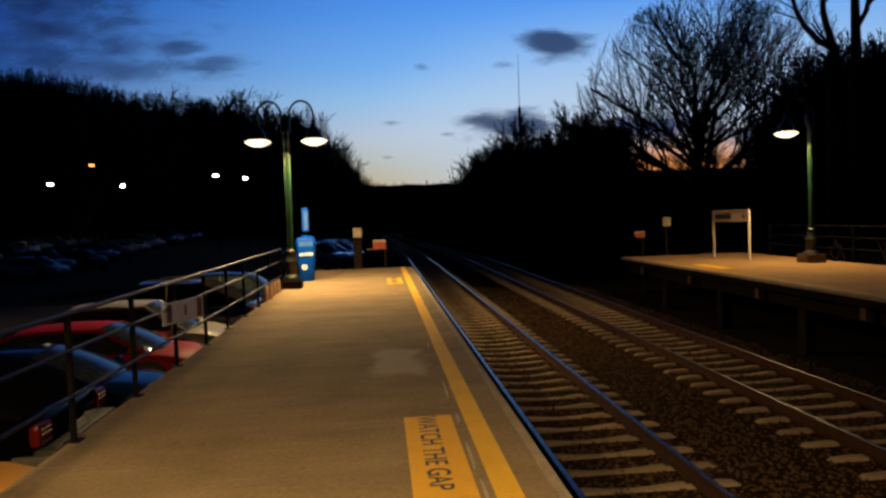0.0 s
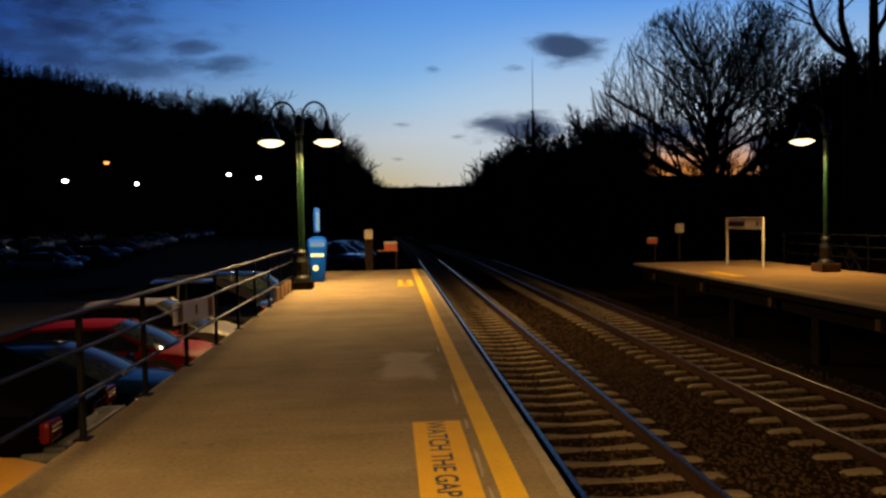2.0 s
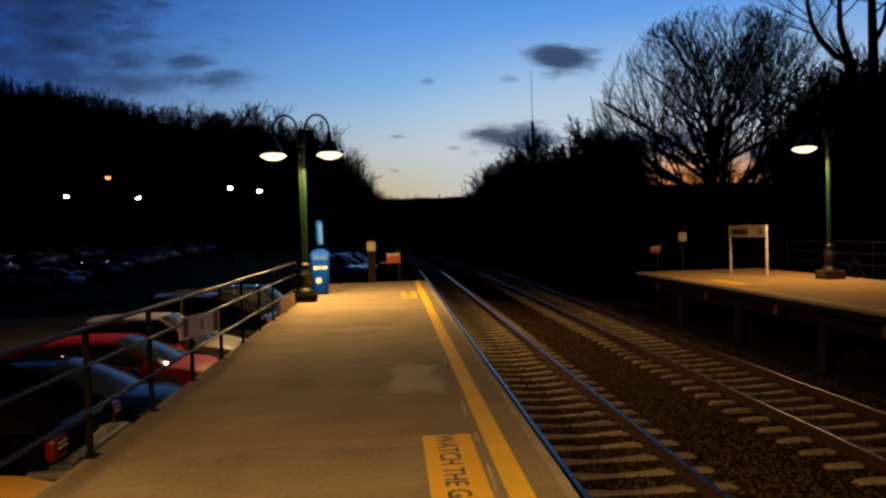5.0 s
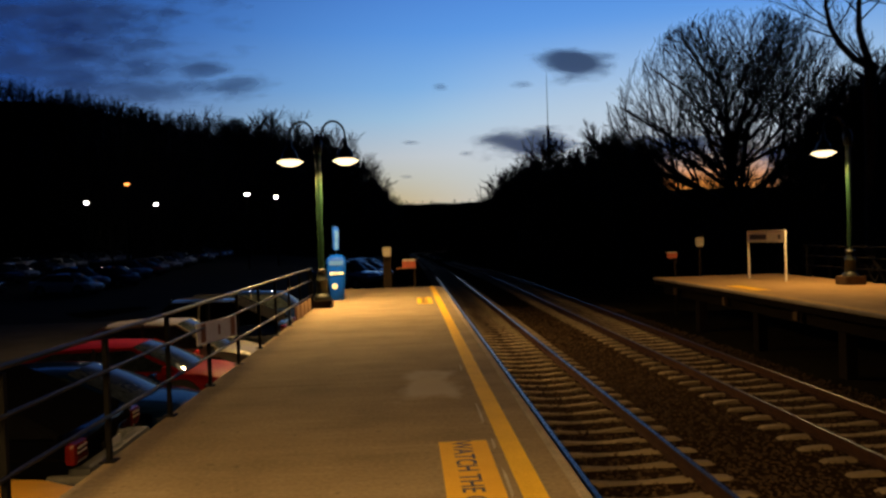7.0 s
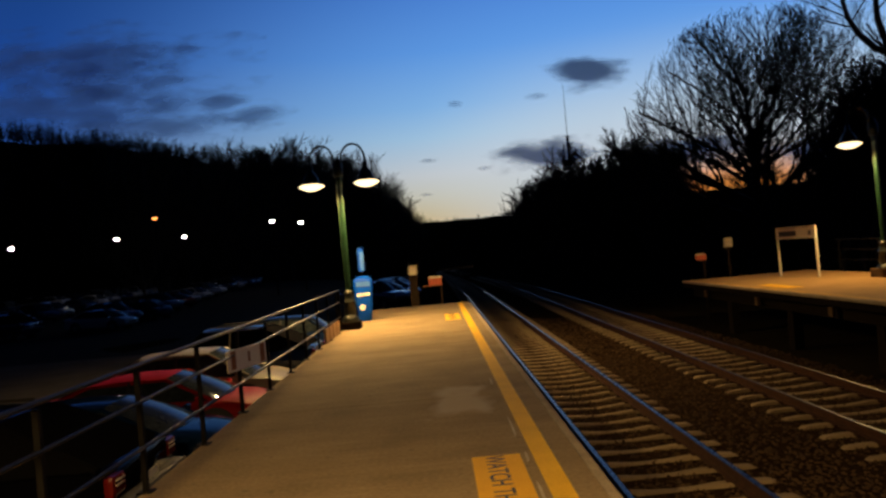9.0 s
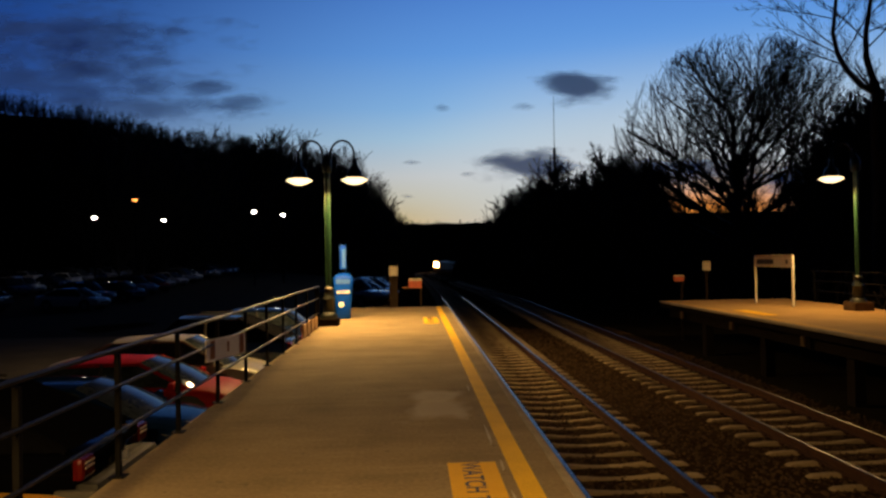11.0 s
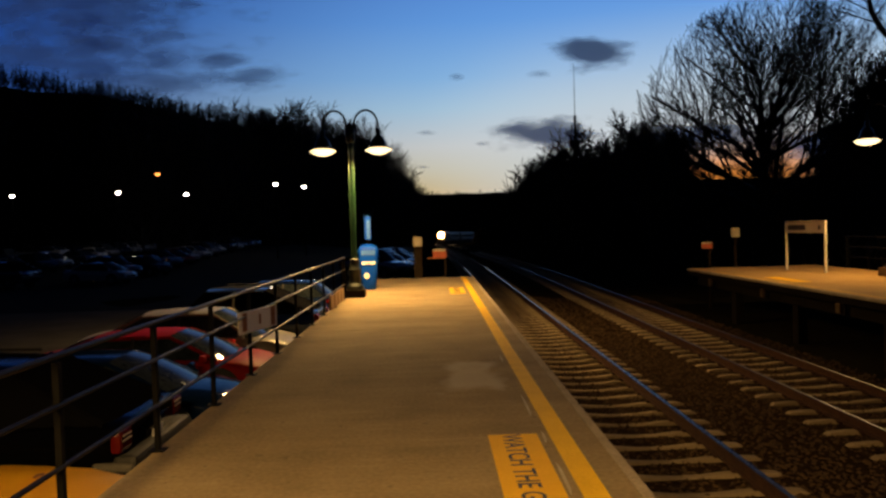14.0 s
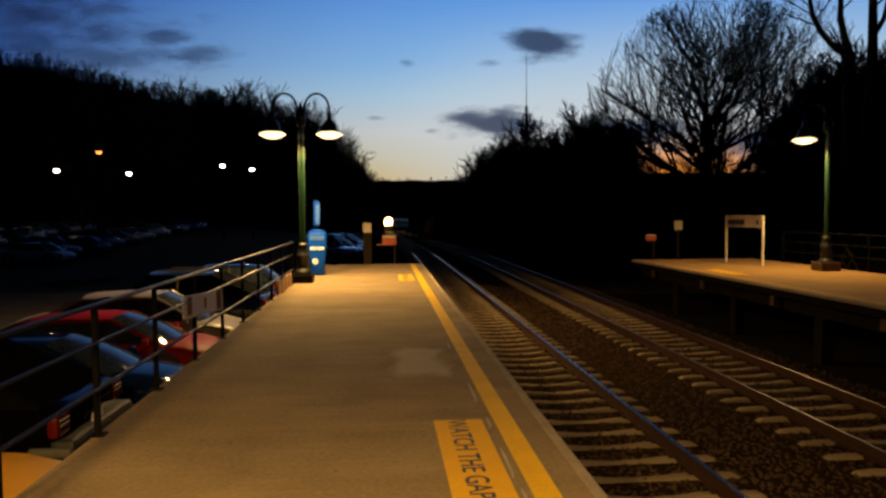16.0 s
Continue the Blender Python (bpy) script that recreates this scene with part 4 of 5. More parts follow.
        for s in (1, -1):
            part("bumper_corner", boxm((S["body"][0][0] + .10, s * .83, .69), (.44, .22, .10), .04), TRIM_GREY, bumper, "grey scuffed bumper corner")
    else:
        part("bumper", boxm((S["body"][0][0] + .03, 0, .50), (.14, 1.5, .22), .05), paint, t)
    part("grille", boxm((S["body"][-1][0] - .02, 0, .52), (.08, .9, .16), .02), TRIM_BLACK, t)
    part("number_plate", boxm((S["body"][0][0] - .045, 0, .72 if not S["tall"] else .82), (.012, .32, .16), .003), PLATE, t)
    if S["tall"]:
        for s in (1, -1):
            part("roof_rack", rodm((xb - .2, s * wr * .9, zb + .09), (xc + .2, s * wr * .9, zc + .09), .02, n=6), TRIM_BLACK, t)
    return t


def build_cars():
    red, blue, black = car_paint("red_car_paint", (0.22, 0.004, 0.004), 0.0, 0.0, 0.04, 0.5), car_paint("blue_car_paint", (0.003, 0.012, 0.050), 0.0, 0.0, 0.06), car_paint("black_car_paint", (0.0015, 0.0015, 0.002), 0.0, 0.0, 0.08)
    yellow, silver = car_paint("yellow_car_paint", (0.66, 0.33, 0.012), 0.0, 0.0, 0.05, 0.5), car_paint("silver_car_paint", (0.42, 0.43, 0.45), 0.6)
    beige = car_paint("pale_grey_car_paint", (0.17, 0.165, 0.15), 0.0, 0.0, 0.15, 0.3)
    white, navy, grey = car_paint("white_car_paint", (0.72, 0.72, 0.72), 0.0), car_paint("navy_car_paint", (0.012, 0.025, 0.075)), car_paint("grey_car_paint", (0.12, 0.13, 0.15), 0.5)
    car("coupe", yellow, (-8.25, 5.6, LOT), 0, "yellow car parked nose-in against the platform")
    for x, y, a in ((-6.95, 5.42, 30), (-7.12, 5.75, 110), (-6.78, 5.95, 70)):
        leaf = thing("fallen_leaf", (x, y, LOT + 0.955), a, "curled dry brown leaf lying on the yellow bonnet", "leaf", "fallen leaves")
        part("blade", slab([(-.06, 0, 0), (-.02, -.032, .012), (.04, -.024, .004), (.07, 0, .010), (.03, .028, .014), (-.03, .026, .006)], .003), RUST, leaf)
    car("suv", black, (-8.78, 7.86, LOT), 180, "black sport utility car backed in against the platform")
    car("saloon", blue, (-8.36, 10.5, LOT), 0, "dark blue car parked nose-in below the railing")
    car("saloon", red, (-8.38, 13.1, LOT), 0, "red car parked nose-in below the railing")
    car("sedan", beige, (-8.45, 15.6, LOT), 0, "pale grey car parked nose-in below the railing")
    car("suv", navy, (-8.3, 18.2, LOT), 180, "navy sport utility car parked below the railing")
    car("sedan", black, (-8.4, 21.0, LOT), 0, "black car parked beside the platform")
    car("hatch", navy, (-8.5, 23.6, LOT), 180, "navy hatchback parked beside the platform")
    lot = [("sedan", white, -25.6, 48.6, -12, "white car in the dark parking lot"), ("suv", navy, -27.0, 53.2, -20, "navy sport utility car in the dark parking lot"),
           ("hatch", blue, -25.9, 57.0, -24, "blue hatchback in the dark parking lot"), ("sedan", grey, -27.6, 61.0, -24, "grey car in the dark parking lot"),
           ("suv", silver, -28.0, 65.2, -26, "silver sport utility car in the dark parking lot"), ("sedan", red, -28.2, 69.5, -26, "red car in the dark parking lot"),
           ("hatch", white, -29.0, 74.0, -28, "white hatchback in the dark parking lot")]
    kinds = [car(k, paint, (x, y, lot_z(x, y)), a, label) for k, paint, x, y, a, label in lot]
    rng = random.Random(11)
    spots = []
    for i in range(8):                                      # the row goes on
        spots.append((-29.6 - 0.25 * i, 78.5 + 4.4 * i, -28))
    for i in range(11):                                     # a second row behind
        spots.append((-37.5 - 0.8 * i, 55 + 5.2 * i, -24))
    for i in range(9):                                      # a third
        spots.append((-47.5 - 0.6 * i, 62 + 5.6 * i, -24))
    for i in range(3):                                      # towards the near lane
        spots.append((-31.5 - 4.6 * i, 47.5 - 0.4 * i, -14))
    for x, y, a in spots:
        k = rng.choice(kinds + [kinds[0], kinds[4], kinds[4], kinds[6], kinds[6]])
        x, y = x + rng.uniform(-.3, .3), y + rng.uniform(-.3, .3)
        copy_thing(k, pose(x, y, lot_z(x, y), 0, 0, a + rng.uniform(-4, 4) + rng.choice((0, 0, 180))))
    for k, (x, y, a) in zip((4, 0, 3, 6, 0), ((-6.9, 47.0, -34), (-6.6, 50.6, -34), (-6.2, 54.3, -36), (-6.4, 58.4, -36), (-6.6, 62.5, -38))):
        copy_thing(kinds[k], pose(x, y, LOT, 0, 0, a))      # beyond the platform end


def lot_lamp(x, y, z, material, label):
    t = thing("lot_lamp", (x, y, lot_z(x, y)), label=label, category="street lamp", group="parking lot lamps")
    h = z - lot_z(x, y)
    part("pole", rodm((0, 0, 0), (0, 0, h + 0.1), 0.09, 0.06, 8), BLACK_METAL, t)
    part("hood", lathe([(0.06, h + 0.32), (0.26, h + 0.20), (0.36, h + 0.12), (0.34, h + 0.10)], 14), BLACK_METAL, t)
    part("lens", lathe([(0.05, h - 0.14), (0.14, h - 0.11), (0.22, h - 0.04), (0.245, h + 0.03), (0.22, h + 0.095)], 16), material, t, "glowing lens", smooth=True)


def build_lot_lamps():
    for az, el, d in ((-0.4299, 0.0595, 82), (-0.3375, 0.0549, 86), (-0.2161, 0.0651, 80), (-0.1770, 0.0601, 88), (-0.5735, 0.0588, 78)):
        lot_lamp(-2.85 + az * d, d - 1.0, 1.83 + el * d, GLOBE_WHITE, "tall parking lot lamp with a glowing white lens")
    lot_lamp(-2.85 - 0.3756 * 68, 67, 1.83 + 0.083 * 68, GLOBE_ORANGE, "tall parking lot lamp with a glowing orange lens")


# ---- trees ----


def grow(seed, height, spread, limbs, levels, trunk_r, clear=0.25, upright=0.55, twig=0.012, fork=2, bend=0.72, dome=None):
    """Tapered trunk and forking limbs: lists of (a, b, ra, rb, level)."""
    rng = random.Random(seed)
    segs = []

    def limb(p, d, length, r, level):
        n = 3 if level < 3 else (2 if levels > 3 else 1)
        for i in range(n):
            d2 = (d + Vector((rng.uniform(-1, 1), rng.uniform(-1, 1), rng.uniform(-0.4, 0.9))) * 0.16).normalized()
            q = p + d2 * (length / n)
            if dome and (q.x ** 2 + q.y ** 2) / dome[1] ** 2 + ((q.z - dome[0]) / dome[2]) ** 2 > 1.0 + 0.12 * rng.random():
                return
            r2 = max(r * 0.78, twig * 0.7)
            segs.append((p, q, r, r2, level))
            if level < levels:
                for _ in range(fork if level == levels - 1 else 2):
                    out = Vector((rng.uniform(-1, 1), rng.uniform(-1, 1), rng.uniform(-0.25, 0.8)))
                    d3 = (d2 * 0.75 + out.normalized() * bend).normalized()
                    limb(q, d3, length * rng.uniform(0.45, 0.68), max(r2 * 0.6, twig), level + 1)
            p, d, r = q, d2, r2

    p, d, r = Vector((0, 0, -0.3)), Vector((0, 0, 1)), trunk_r
    steps = 9
    for i in range(steps):
        f = (i + 1) / steps
        d = (d + Vector((rng.uniform(-1, 1), rng.uniform(-1, 1), 0)) * 0.04).normalized()
        q = p + d * (height * 0.72 / steps)
        r2 = trunk_r * (1 - 0.82 * f)
        segs.append((p, q, r, r2, 0))
        if f > clear:
            for _ in range(max(1, round(limbs / steps / (1 - clear)))):
                a = rng.uniform(0, 2 * math.pi)
                lean = upright + 0.5 * f
                dd = Vector((math.cos(a), math.sin(a), lean)).normalized()
                limb(q, dd, spread * rng.uniform(0.55, 1.0) * (1.15 - 0.55 * f), r2 * 0.62, 1)
        p, r = q, r2
    return segs


def tree_mesh(segs, pick, sides):
    verts, faces = [], []
    for a, b, ra, rb, lv in segs:
        if not pick(lv):
            continue
        n = sides(lv)
        d = (b - a).normalized()
        u = d.orthogonal().normalized()
        w = d.cross(u)
        k = len(verts)
        for p, r in ((a, ra), (b + d * rb * 0.5, rb)):
            for i in range(n):
                t = 2 * math.pi * i / n
                verts.append(p + r * (math.cos(t) * u + math.sin(t) * w))
        faces += [(k + i, k + (i + 1) % n, k + n + (i + 1) % n, k + n + i) for i in range(n)]
    return verts, faces


def tree(segs, at, label, group):
    t = thing("bare_tree", at, 0, label, "tree", group)
    v, f = tree_mesh(segs, lambda l: l == 0, lambda l: 9)
    mesh_ob("trunk", v, f, BARK, t, True)
    v, f = tree_mesh(segs, lambda l: l > 0, lambda l: 5 if l == 1 else 3)
    mesh_ob("crown", v, f, TWIG, t, True)
    return t


def branch_out(segs, rng, p, d, length, r, level, levels, bend=0.6, twig=0.014):
    """A limb that forks on into twigs."""
    for i in range(3 if level < 3 else 2):
        d = (d + Vector((rng.uniform(-1, 1), rng.uniform(-1, 1), rng.uniform(-0.3, 0.8))) * 0.2).normalized()
        q = p + d * length / 3
        r2 = max(r * 0.78, twig * 0.7)
        segs.append((p, q, r, r2, level))
        if level < levels:
            for _ in range(2):
                out = Vector((rng.uniform(-1, 1), rng.uniform(-1, 1), rng.uniform(-0.2, 0.9))).normalized()
                branch_out(segs, rng, q, (d * 0.75 + out * bend).normalized(), length * rng.uniform(0.42, 0.62), max(r2 * 0.55, twig), level + 1, levels, bend, twig)
        p, r = q, r2


def forked_tree(seed, stems, density):
    """A tree with bare, heavy, bending stems: each a line of (x, z) bends with its radii, and twigs higher up."""
    rng = random.Random(seed)
    segs = []
    for bends, r0, r1, first in stems:
        pts = [Vector((x, 0.12 * noise.noise((z * 0.4, seed, 0)) * z * 0.2, z)) for x, z in bends]
        fine = []
        for a, b in zip(pts, pts[1:]):
            fine += [a.lerp(b, k / 3) for k in range(3)]
        fine.append(pts[-1])
        n = len(fine) - 1
        for k, (a, b) in enumerate(zip(fine, fine[1:])):
            ra, rb = mix(r0, r1, k / n), mix(r0, r1, (k + 1) / n)
            segs.append((a, b, ra, rb, 0))
            if k / n >= first:
                for _ in range(density):
                    ang = rng.uniform(0, 2 * math.pi)
                    branch_out(segs, rng, b, Vector((math.cos(ang), math.sin(ang), rng.uniform(0.3, 1.3))).normalized(), rng.uniform(1.6, 3.4), rb * 0.34, 1, 3)
    return segs


def gap(x, y):
    """The clearing through which the sunset shows low beside the large tree."""
    return y > 30 and 0.347 < (x + 2.85) / (y + 1.0) < 0.445


def build_trees():
    near = "bare trees behind the far platform"
    tree(grow(3, 17.2, 13.0, 42, 4, 0.48, 0.05, 0.45, 0.021, 3, 0.52, (7.4, 10.4, 10.9)), (24.2, 58, land(24.2, 58) - 0.1), "large bare tree with a broad fan-shaped crown", near)
    g = land(19.85, 33.5)
    tree(forked_tree(8, [([(0, -0.3), (0.05, 4.0), (-0.05, 8.0), (0, 9.40 - g)], 0.36, 0.25, 0.75),
                         ([(0, 9.40 - g), (-0.75, 9.75 - g), (-1.45, 10.60 - g), (-1.8, 11.40 - g), (-2.05, 12.40 - g), (-1.9, 14.40 - g), (-1.3, 16.40 - g)], 0.17, 0.06, 0.3),
                         ([(0, 9.40 - g), (-0.22, 10.30 - g), (-0.38, 11.20 - g), (-0.4, 12.40 - g), (-0.1, 14.60 - g), (0.3, 16.90 - g)], 0.2, 0.06, 0.4)], 1), (19.85, 33.5, g), "dark bare tree forking into two heavy bent limbs", near)
    g = land(20.75, 33.2)
    tree(forked_tree(23, [([(0, -0.3), (0.0, 5.0), (0.15, 9.0 - g), (0.1, 13.0 - g), (0.45, 18.5 - g)], 0.40, 0.10, 0.42),
                          ([(0.12, 10.2 - g), (0.7, 11.2 - g), (1.0, 12.6 - g), (1.7, 14.2 - g), (1.9, 17.0 - g)], 0.14, 0.05, 0.3)], 1), (20.75, 33.2, g), "thick dark bare trunk rising straight with one side limb", near)
    # airy crowns beside and behind them
    tree(grow(63, 12.5, 5.4, 20, 4, 0.22, 0.12, 0.6, 0.016, 2, 0.52, (6.2, 4.6, 6.6)), (18.0, 69, land(18.0, 69) - 0.1), "small bare tree with a rounded crown", near)
    tree(grow(61, 20.5, 8.0, 12, 4, 0.26, 0.26, 0.95, 0.012, 2, 0.5, (10.5, 6.4, 10.4)), (32.6, 62, land(33.4, 62) - 0.1), "bare tree with an airy upright crown", near)
    far = "bare woodland trees"
    base = []
    for i in range(5):
        base.append(tree(grow(40 + i, 15.0 + i, 5.4, 13, 3, 0.26, 0.16, 0.65, 0.045, 2), (-70 - 9 * i, 128 + 3 * i, land(-70 - 9 * i, 128 + 3 * i) - 0.2), "bare woodland tree, dark against the dusk sky", far))
    airy = []
    for i in range(3):
        airy.append(tree(grow(90 + i, 16.0 + i, 6.6, 22, 3, 0.24, 0.2, 0.75, 0.03, 3, 0.55), (-66 + 8 * i, 140 + 4 * i, land(-66 + 8 * i, 140 + 4 * i) - 0.2), "bare woodland tree with fine twigs against the sky", far))
    rng = random.Random(2)
    spots = []
    for y in np.arange(62, 370, 8.2):                        # the wooded hill beyond the parking lot
        f = left_foot(y)
        for row in (range(2) if y > 200 else range(3, 4)):
            spots.append((f - 2 - row * (9 if y < 200 else 5) + rng.uniform(-4, 4), y + rng.uniform(-3, 3), (1.32, 1.2, 0.92, 0.66)[row] * float(np.interp(y, [62, 108, 150, 200], [0.16, 0.22, 0.6, 1.15])) * rng.uniform(0.88, 1.12)))
    for x in np.arange(-64, -16, 4.5):                       # its end towards the line
        y = float(np.interp(x, [-64, -32, -15], [108, 130, 170]))
        for row in range(2):
            spots.append((x + rng.uniform(-2, 2), y + 2 + row * 6 + rng.uniform(-3, 3), float(np.interp(x, [-64, -46, -30, -16], [0.32, 0.55, 1.2, 1.6])) * rng.uniform(0.88, 1.12)))
    for y in list(np.arange(38, 130, 5.0)) + list(np.arange(130, 330, 9.5)):                        # the bank across the line
        f = right_foot(y)
        for row in range(2 if y < 130 else 1):
            x = f + 9 + row * 8 + rng.uniform(-3, 3)
            if not (10 < x < 34 and 44 < y < 64):
                spots.append((x, y + rng.uniform(-2, 2), rng.uniform(0.30, 0.48) if y < 110 else rng.uniform(1.25, 1.55) * (1.0 if (x + 2.85) / y < 0.19 else 0.84)))
    for x in np.arange(22, 66, 2.6):                         # behind the large tree
        spots.append((x, 70 + rng.uniform(-6, 22), rng.uniform(0.5, 0.8)))
    for x in np.arange(27, 62, 2.7):                         # thicket behind the tall trees
        spots.append((x, 38 + 0.25 * (x - 27) + rng.uniform(-3, 6), rng.uniform(0.42, 0.7)))
    for i in range(64):                                     # even woods along the crest of the hill
        az = -0.70 + 0.57 * i / 63
        best = max(np.arange(50, 240, 4.0), key=lambda d: (land(-2.85 + az * d, d - 1.0) - 1.83) / d)
        d = best + rng.uniform(-16, 8)
        x, y = -2.85 + az * d, d - 1.0
        top = 1.83 + d * float(np.interp(az, [-0.70, -0.587, -0.42, -0.309, -0.2, -0.13], [0.232, 0.222, 0.209, 0.186, 0.178, 0.145]))
        spots.append((x, y, max(0.12, (top - land(x, y)) / 19.0) * (rng.uniform(0.72, 0.98) if az < -0.38 else rng.uniform(0.78, 1.12))))
    for i in range(22):                                      # lower slope in front of them
        az = -0.36 + 0.235 * i / 21
        best = max(np.arange(50, 240, 4.0), key=lambda d: (land(-2.85 + az * d, d - 1.0) - 1.83) / d)
        d = best - rng.uniform(10, 30)
        x, y = -2.85 + az * d, d - 1.0
        top = 1.83 + d * float(np.interp(az, [-0.36, -0.309, -0.2, -0.13], [0.175, 0.170, 0.168, 0.135]))
        spots.append((x, y, max(0.12, (top - land(x, y)) / 19.0) * rng.uniform(0.8, 1.05)))
    for x in np.arange(24, 36, 1.3):                         # dark stand beside the tall trees
        spots.append((x, 41 + rng.uniform(-2, 5), rng.uniform(0.5, 0.72)))
    rng = random.Random(31)
    for i in range(34):                                      # dense low wood between the line and the large tree
        az = 0.115 + 0.25 * i / 33
        for row in range(3):
            d = (rng.uniform(150, 190) if az < 0.18 else rng.uniform(84, 112)) + 8 * row
            x, y = -2.85 + az * d, d - 1.0
            top = 1.83 + d * float(np.interp(az, [0.115, 0.14, 0.165, 0.21, 0.245, 0.285, 0.33, 0.36], [0.072, 0.118, 0.138, 0.140, 0.148, 0.162, 0.146, 0.132]))
            spots.append((x, y, max(0.15, (top - land(x, y)) / 18.5) * rng.uniform(0.72, 1.08)))
    for i in range(46):                                      # tall dark stand behind the far platform's lamp
        d = rng.uniform(44, 56)
        az = 0.555 + 0.19 * i / 45
        x, y = -2.85 + az * d, d - 1.0
        top = 1.83 + d * float(np.interp(az, [0.555, 0.60, 0.64, 0.66, 0.75], [0.15, 0.205, 0.235, 0.255, 0.25]))
        spots.append((x, y, (top - land(x, y)) / 18.0 * rng.uniform(0.8, 1.08)))
    spots = [p for p in spots if not gap(p[0], p[1])]
    for x, k in ((0.352, 0.34), (0.359, 0.42), (0.367, 0.36), (0.376, 0.40), (0.384, 0.30), (0.392, 0.36), (0.401, 0.27), (0.409, 0.38), (0.418, 0.30), (0.427, 0.36), (0.436, 0.28)):   # saplings in the clearing
        d = rng.uniform(72, 100)
        spots.append((-2.85 + x * d, d - 1.0, k))
    fringe = []
    for i in range(74):                                      # soft crowns along the crest, falling towards the line
        az = -0.42 + 0.39 * i / 73
        d = float(np.interp(az, [-0.42, -0.30, -0.2, -0.12, -0.03], [105, 120, 140, 165, 205])) + rng.uniform(-8, 10)
        x, y = -2.85 + az * d, d - 1.0
        top = 1.83 + d * float(np.interp(az, [-0.42, -0.36, -0.25, -0.19, -0.13, -0.098, -0.06, -0.03], [0.176, 0.176, 0.178, 0.176, 0.166, 0.152, 0.118, 0.072]))
        fringe.append((x, y, max(0.14, (top - land(x, y)) / 18.5) * rng.uniform(0.8, 1.08)))
    shapes = [tree_mesh(grow(40 + i, 15.0 + i, 5.4, 13, 3, 0.26, 0.16, 0.65, 0.045, 2), lambda l: True, lambda l: 3) for i in range(2)]
    verts, faces, count = [], [], 0
    for x, y, k in [p for p in spots if p[1] > 112]:         # the far woods, joined
        v, f = shapes[rng.randrange(2)]
        m = np.array(pose(x, y, land(x, y) - 0.2, 0, 0, rng.uniform(0, 360)))
        verts.append(np.array([tuple(q) for q in v]) * k @ m[:3, :3].T + m[:3, 3])
        faces.append(np.array(f) + count)
        count += len(v)
    woods = mesh_ob("hillside_woods", np.concatenate(verts).tolist(), np.concatenate(faces).tolist(), TWIG)
    tagged(woods, "dense bare woods on the dark hillsides", "woods", kind="stuff")
    for x, y, k in [p for p in spots if p[1] <= 112]:
        b = base[rng.randrange(5)]
        o = copy_thing(b, pose(x, y, land(x, y) - 0.2, 0, 0, rng.uniform(0, 360)))
        o.scale = (k, k, k)
    for x, y, k in fringe:
        o = copy_thing(airy[rng.randrange(3)], pose(x, y, land(x, y) - 0.2, 0, 0, rng.uniform(0, 360)))
        o.scale = (k, k, k)
    for b in base + airy:
        b.scale = (0.22, 0.22, 0.22)
    # woods on the far ridge
    coarse = grow(77, 12.0, 5.5, 7, 2, 0.3, 0.1, 0.6, 0.2)
    cv, cf = tree_mesh(coarse, lambda l: True, lambda l: 3)
    verts, faces = [], []
    for i in range(110):
        x, y, k = rng.uniform(-80, 140), rng.uniform(450, 530), rng.uniform(0.12, 0.24)
        z, n0, a = land(x, y), len(verts), rng.uniform(0, 6.28)
        ca, sa = k * math.cos(a), k * math.sin(a)
        verts += [(x + ca * v.x - sa * v.y, y + sa * v.x + ca * v.y, z + k * v.z) for v in cv]
        faces += [tuple(q + n0 for q in f) for f in cf]
    tagged(mesh_ob("far_woods", verts, faces, TWIG), "distant bare woods on the ridge", "woods", kind="stuff")
    # brush on the bank
    verts, faces = [], []
    for i in range(5200):
        side = rng.random() < 0.5
        y = rng.uniform(20, 320)
        x = right_foot(y) + rng.uniform(1, 24) if side else left_foot(y) - rng.uniform(-1, 30)
        z = land(x, y)
        h = rng.uniform(1.2, 4.0) * (0.4 if gap(x, y) else 1.0)
        k = len(verts)
        dx, dy = rng.uniform(-.9, .9), rng.uniform(-.9, .9)
        w = 0.05 + 0.0006 * y
        verts += [(x - w, y, z - .1), (x + w, y, z - .1), (x, y + w, z - .1), (x + dx, y + dy, z + h)]
        faces += [(k, k + 1, k + 3), (k + 1, k + 2, k + 3), (k + 2, k, k + 3)]
        for _ in range(3):
            f0 = rng.uniform(.3, .8)
            a = Vector((x + dx * f0, y + dy * f0, z + h * f0))
            b = a + Vector((rng.uniform(-.9, .9), rng.uniform(-.9, .9), rng.uniform(.2, 1.0)))
            k = len(verts)
            verts += [a, a + Vector((w, 0, 0)), a + Vector((0, w, 0)), b]
            faces += [(k, k + 1, k + 3), (k + 1, k + 2, k + 3), (k + 2, k, k + 3)]
    for i in range(4200):                                    # undergrowth along the crest of the hill
        y = rng.uniform(56, 175)
        x = left_foot(y) - rng.uniform(18, 50)
        z, h, k, w = land(x, y), rng.uniform(1.0, 4.2), len(verts), 0.09
        top = Vector((x + rng.uniform(-1, 1), y + rng.uniform(-1, 1), z + h))
        verts += [(x - w, y, z - .1), (x + w, y, z - .1), (x, y + w, z - .1), top]
        faces += [(k, k + 1, k + 3), (k + 1, k + 2, k + 3), (k + 2, k, k + 3)]
        for _ in range(3):
            a = Vector((x, y, z)).lerp(top, rng.uniform(.2, .9))
            b = a + Vector((rng.uniform(-1, 1), rng.uniform(-1, 1), rng.uniform(.1, 1.1)))
            k = len(verts)
            verts += [a, a + Vector((w, 0, 0)), a + Vector((0, 0, w)), b]
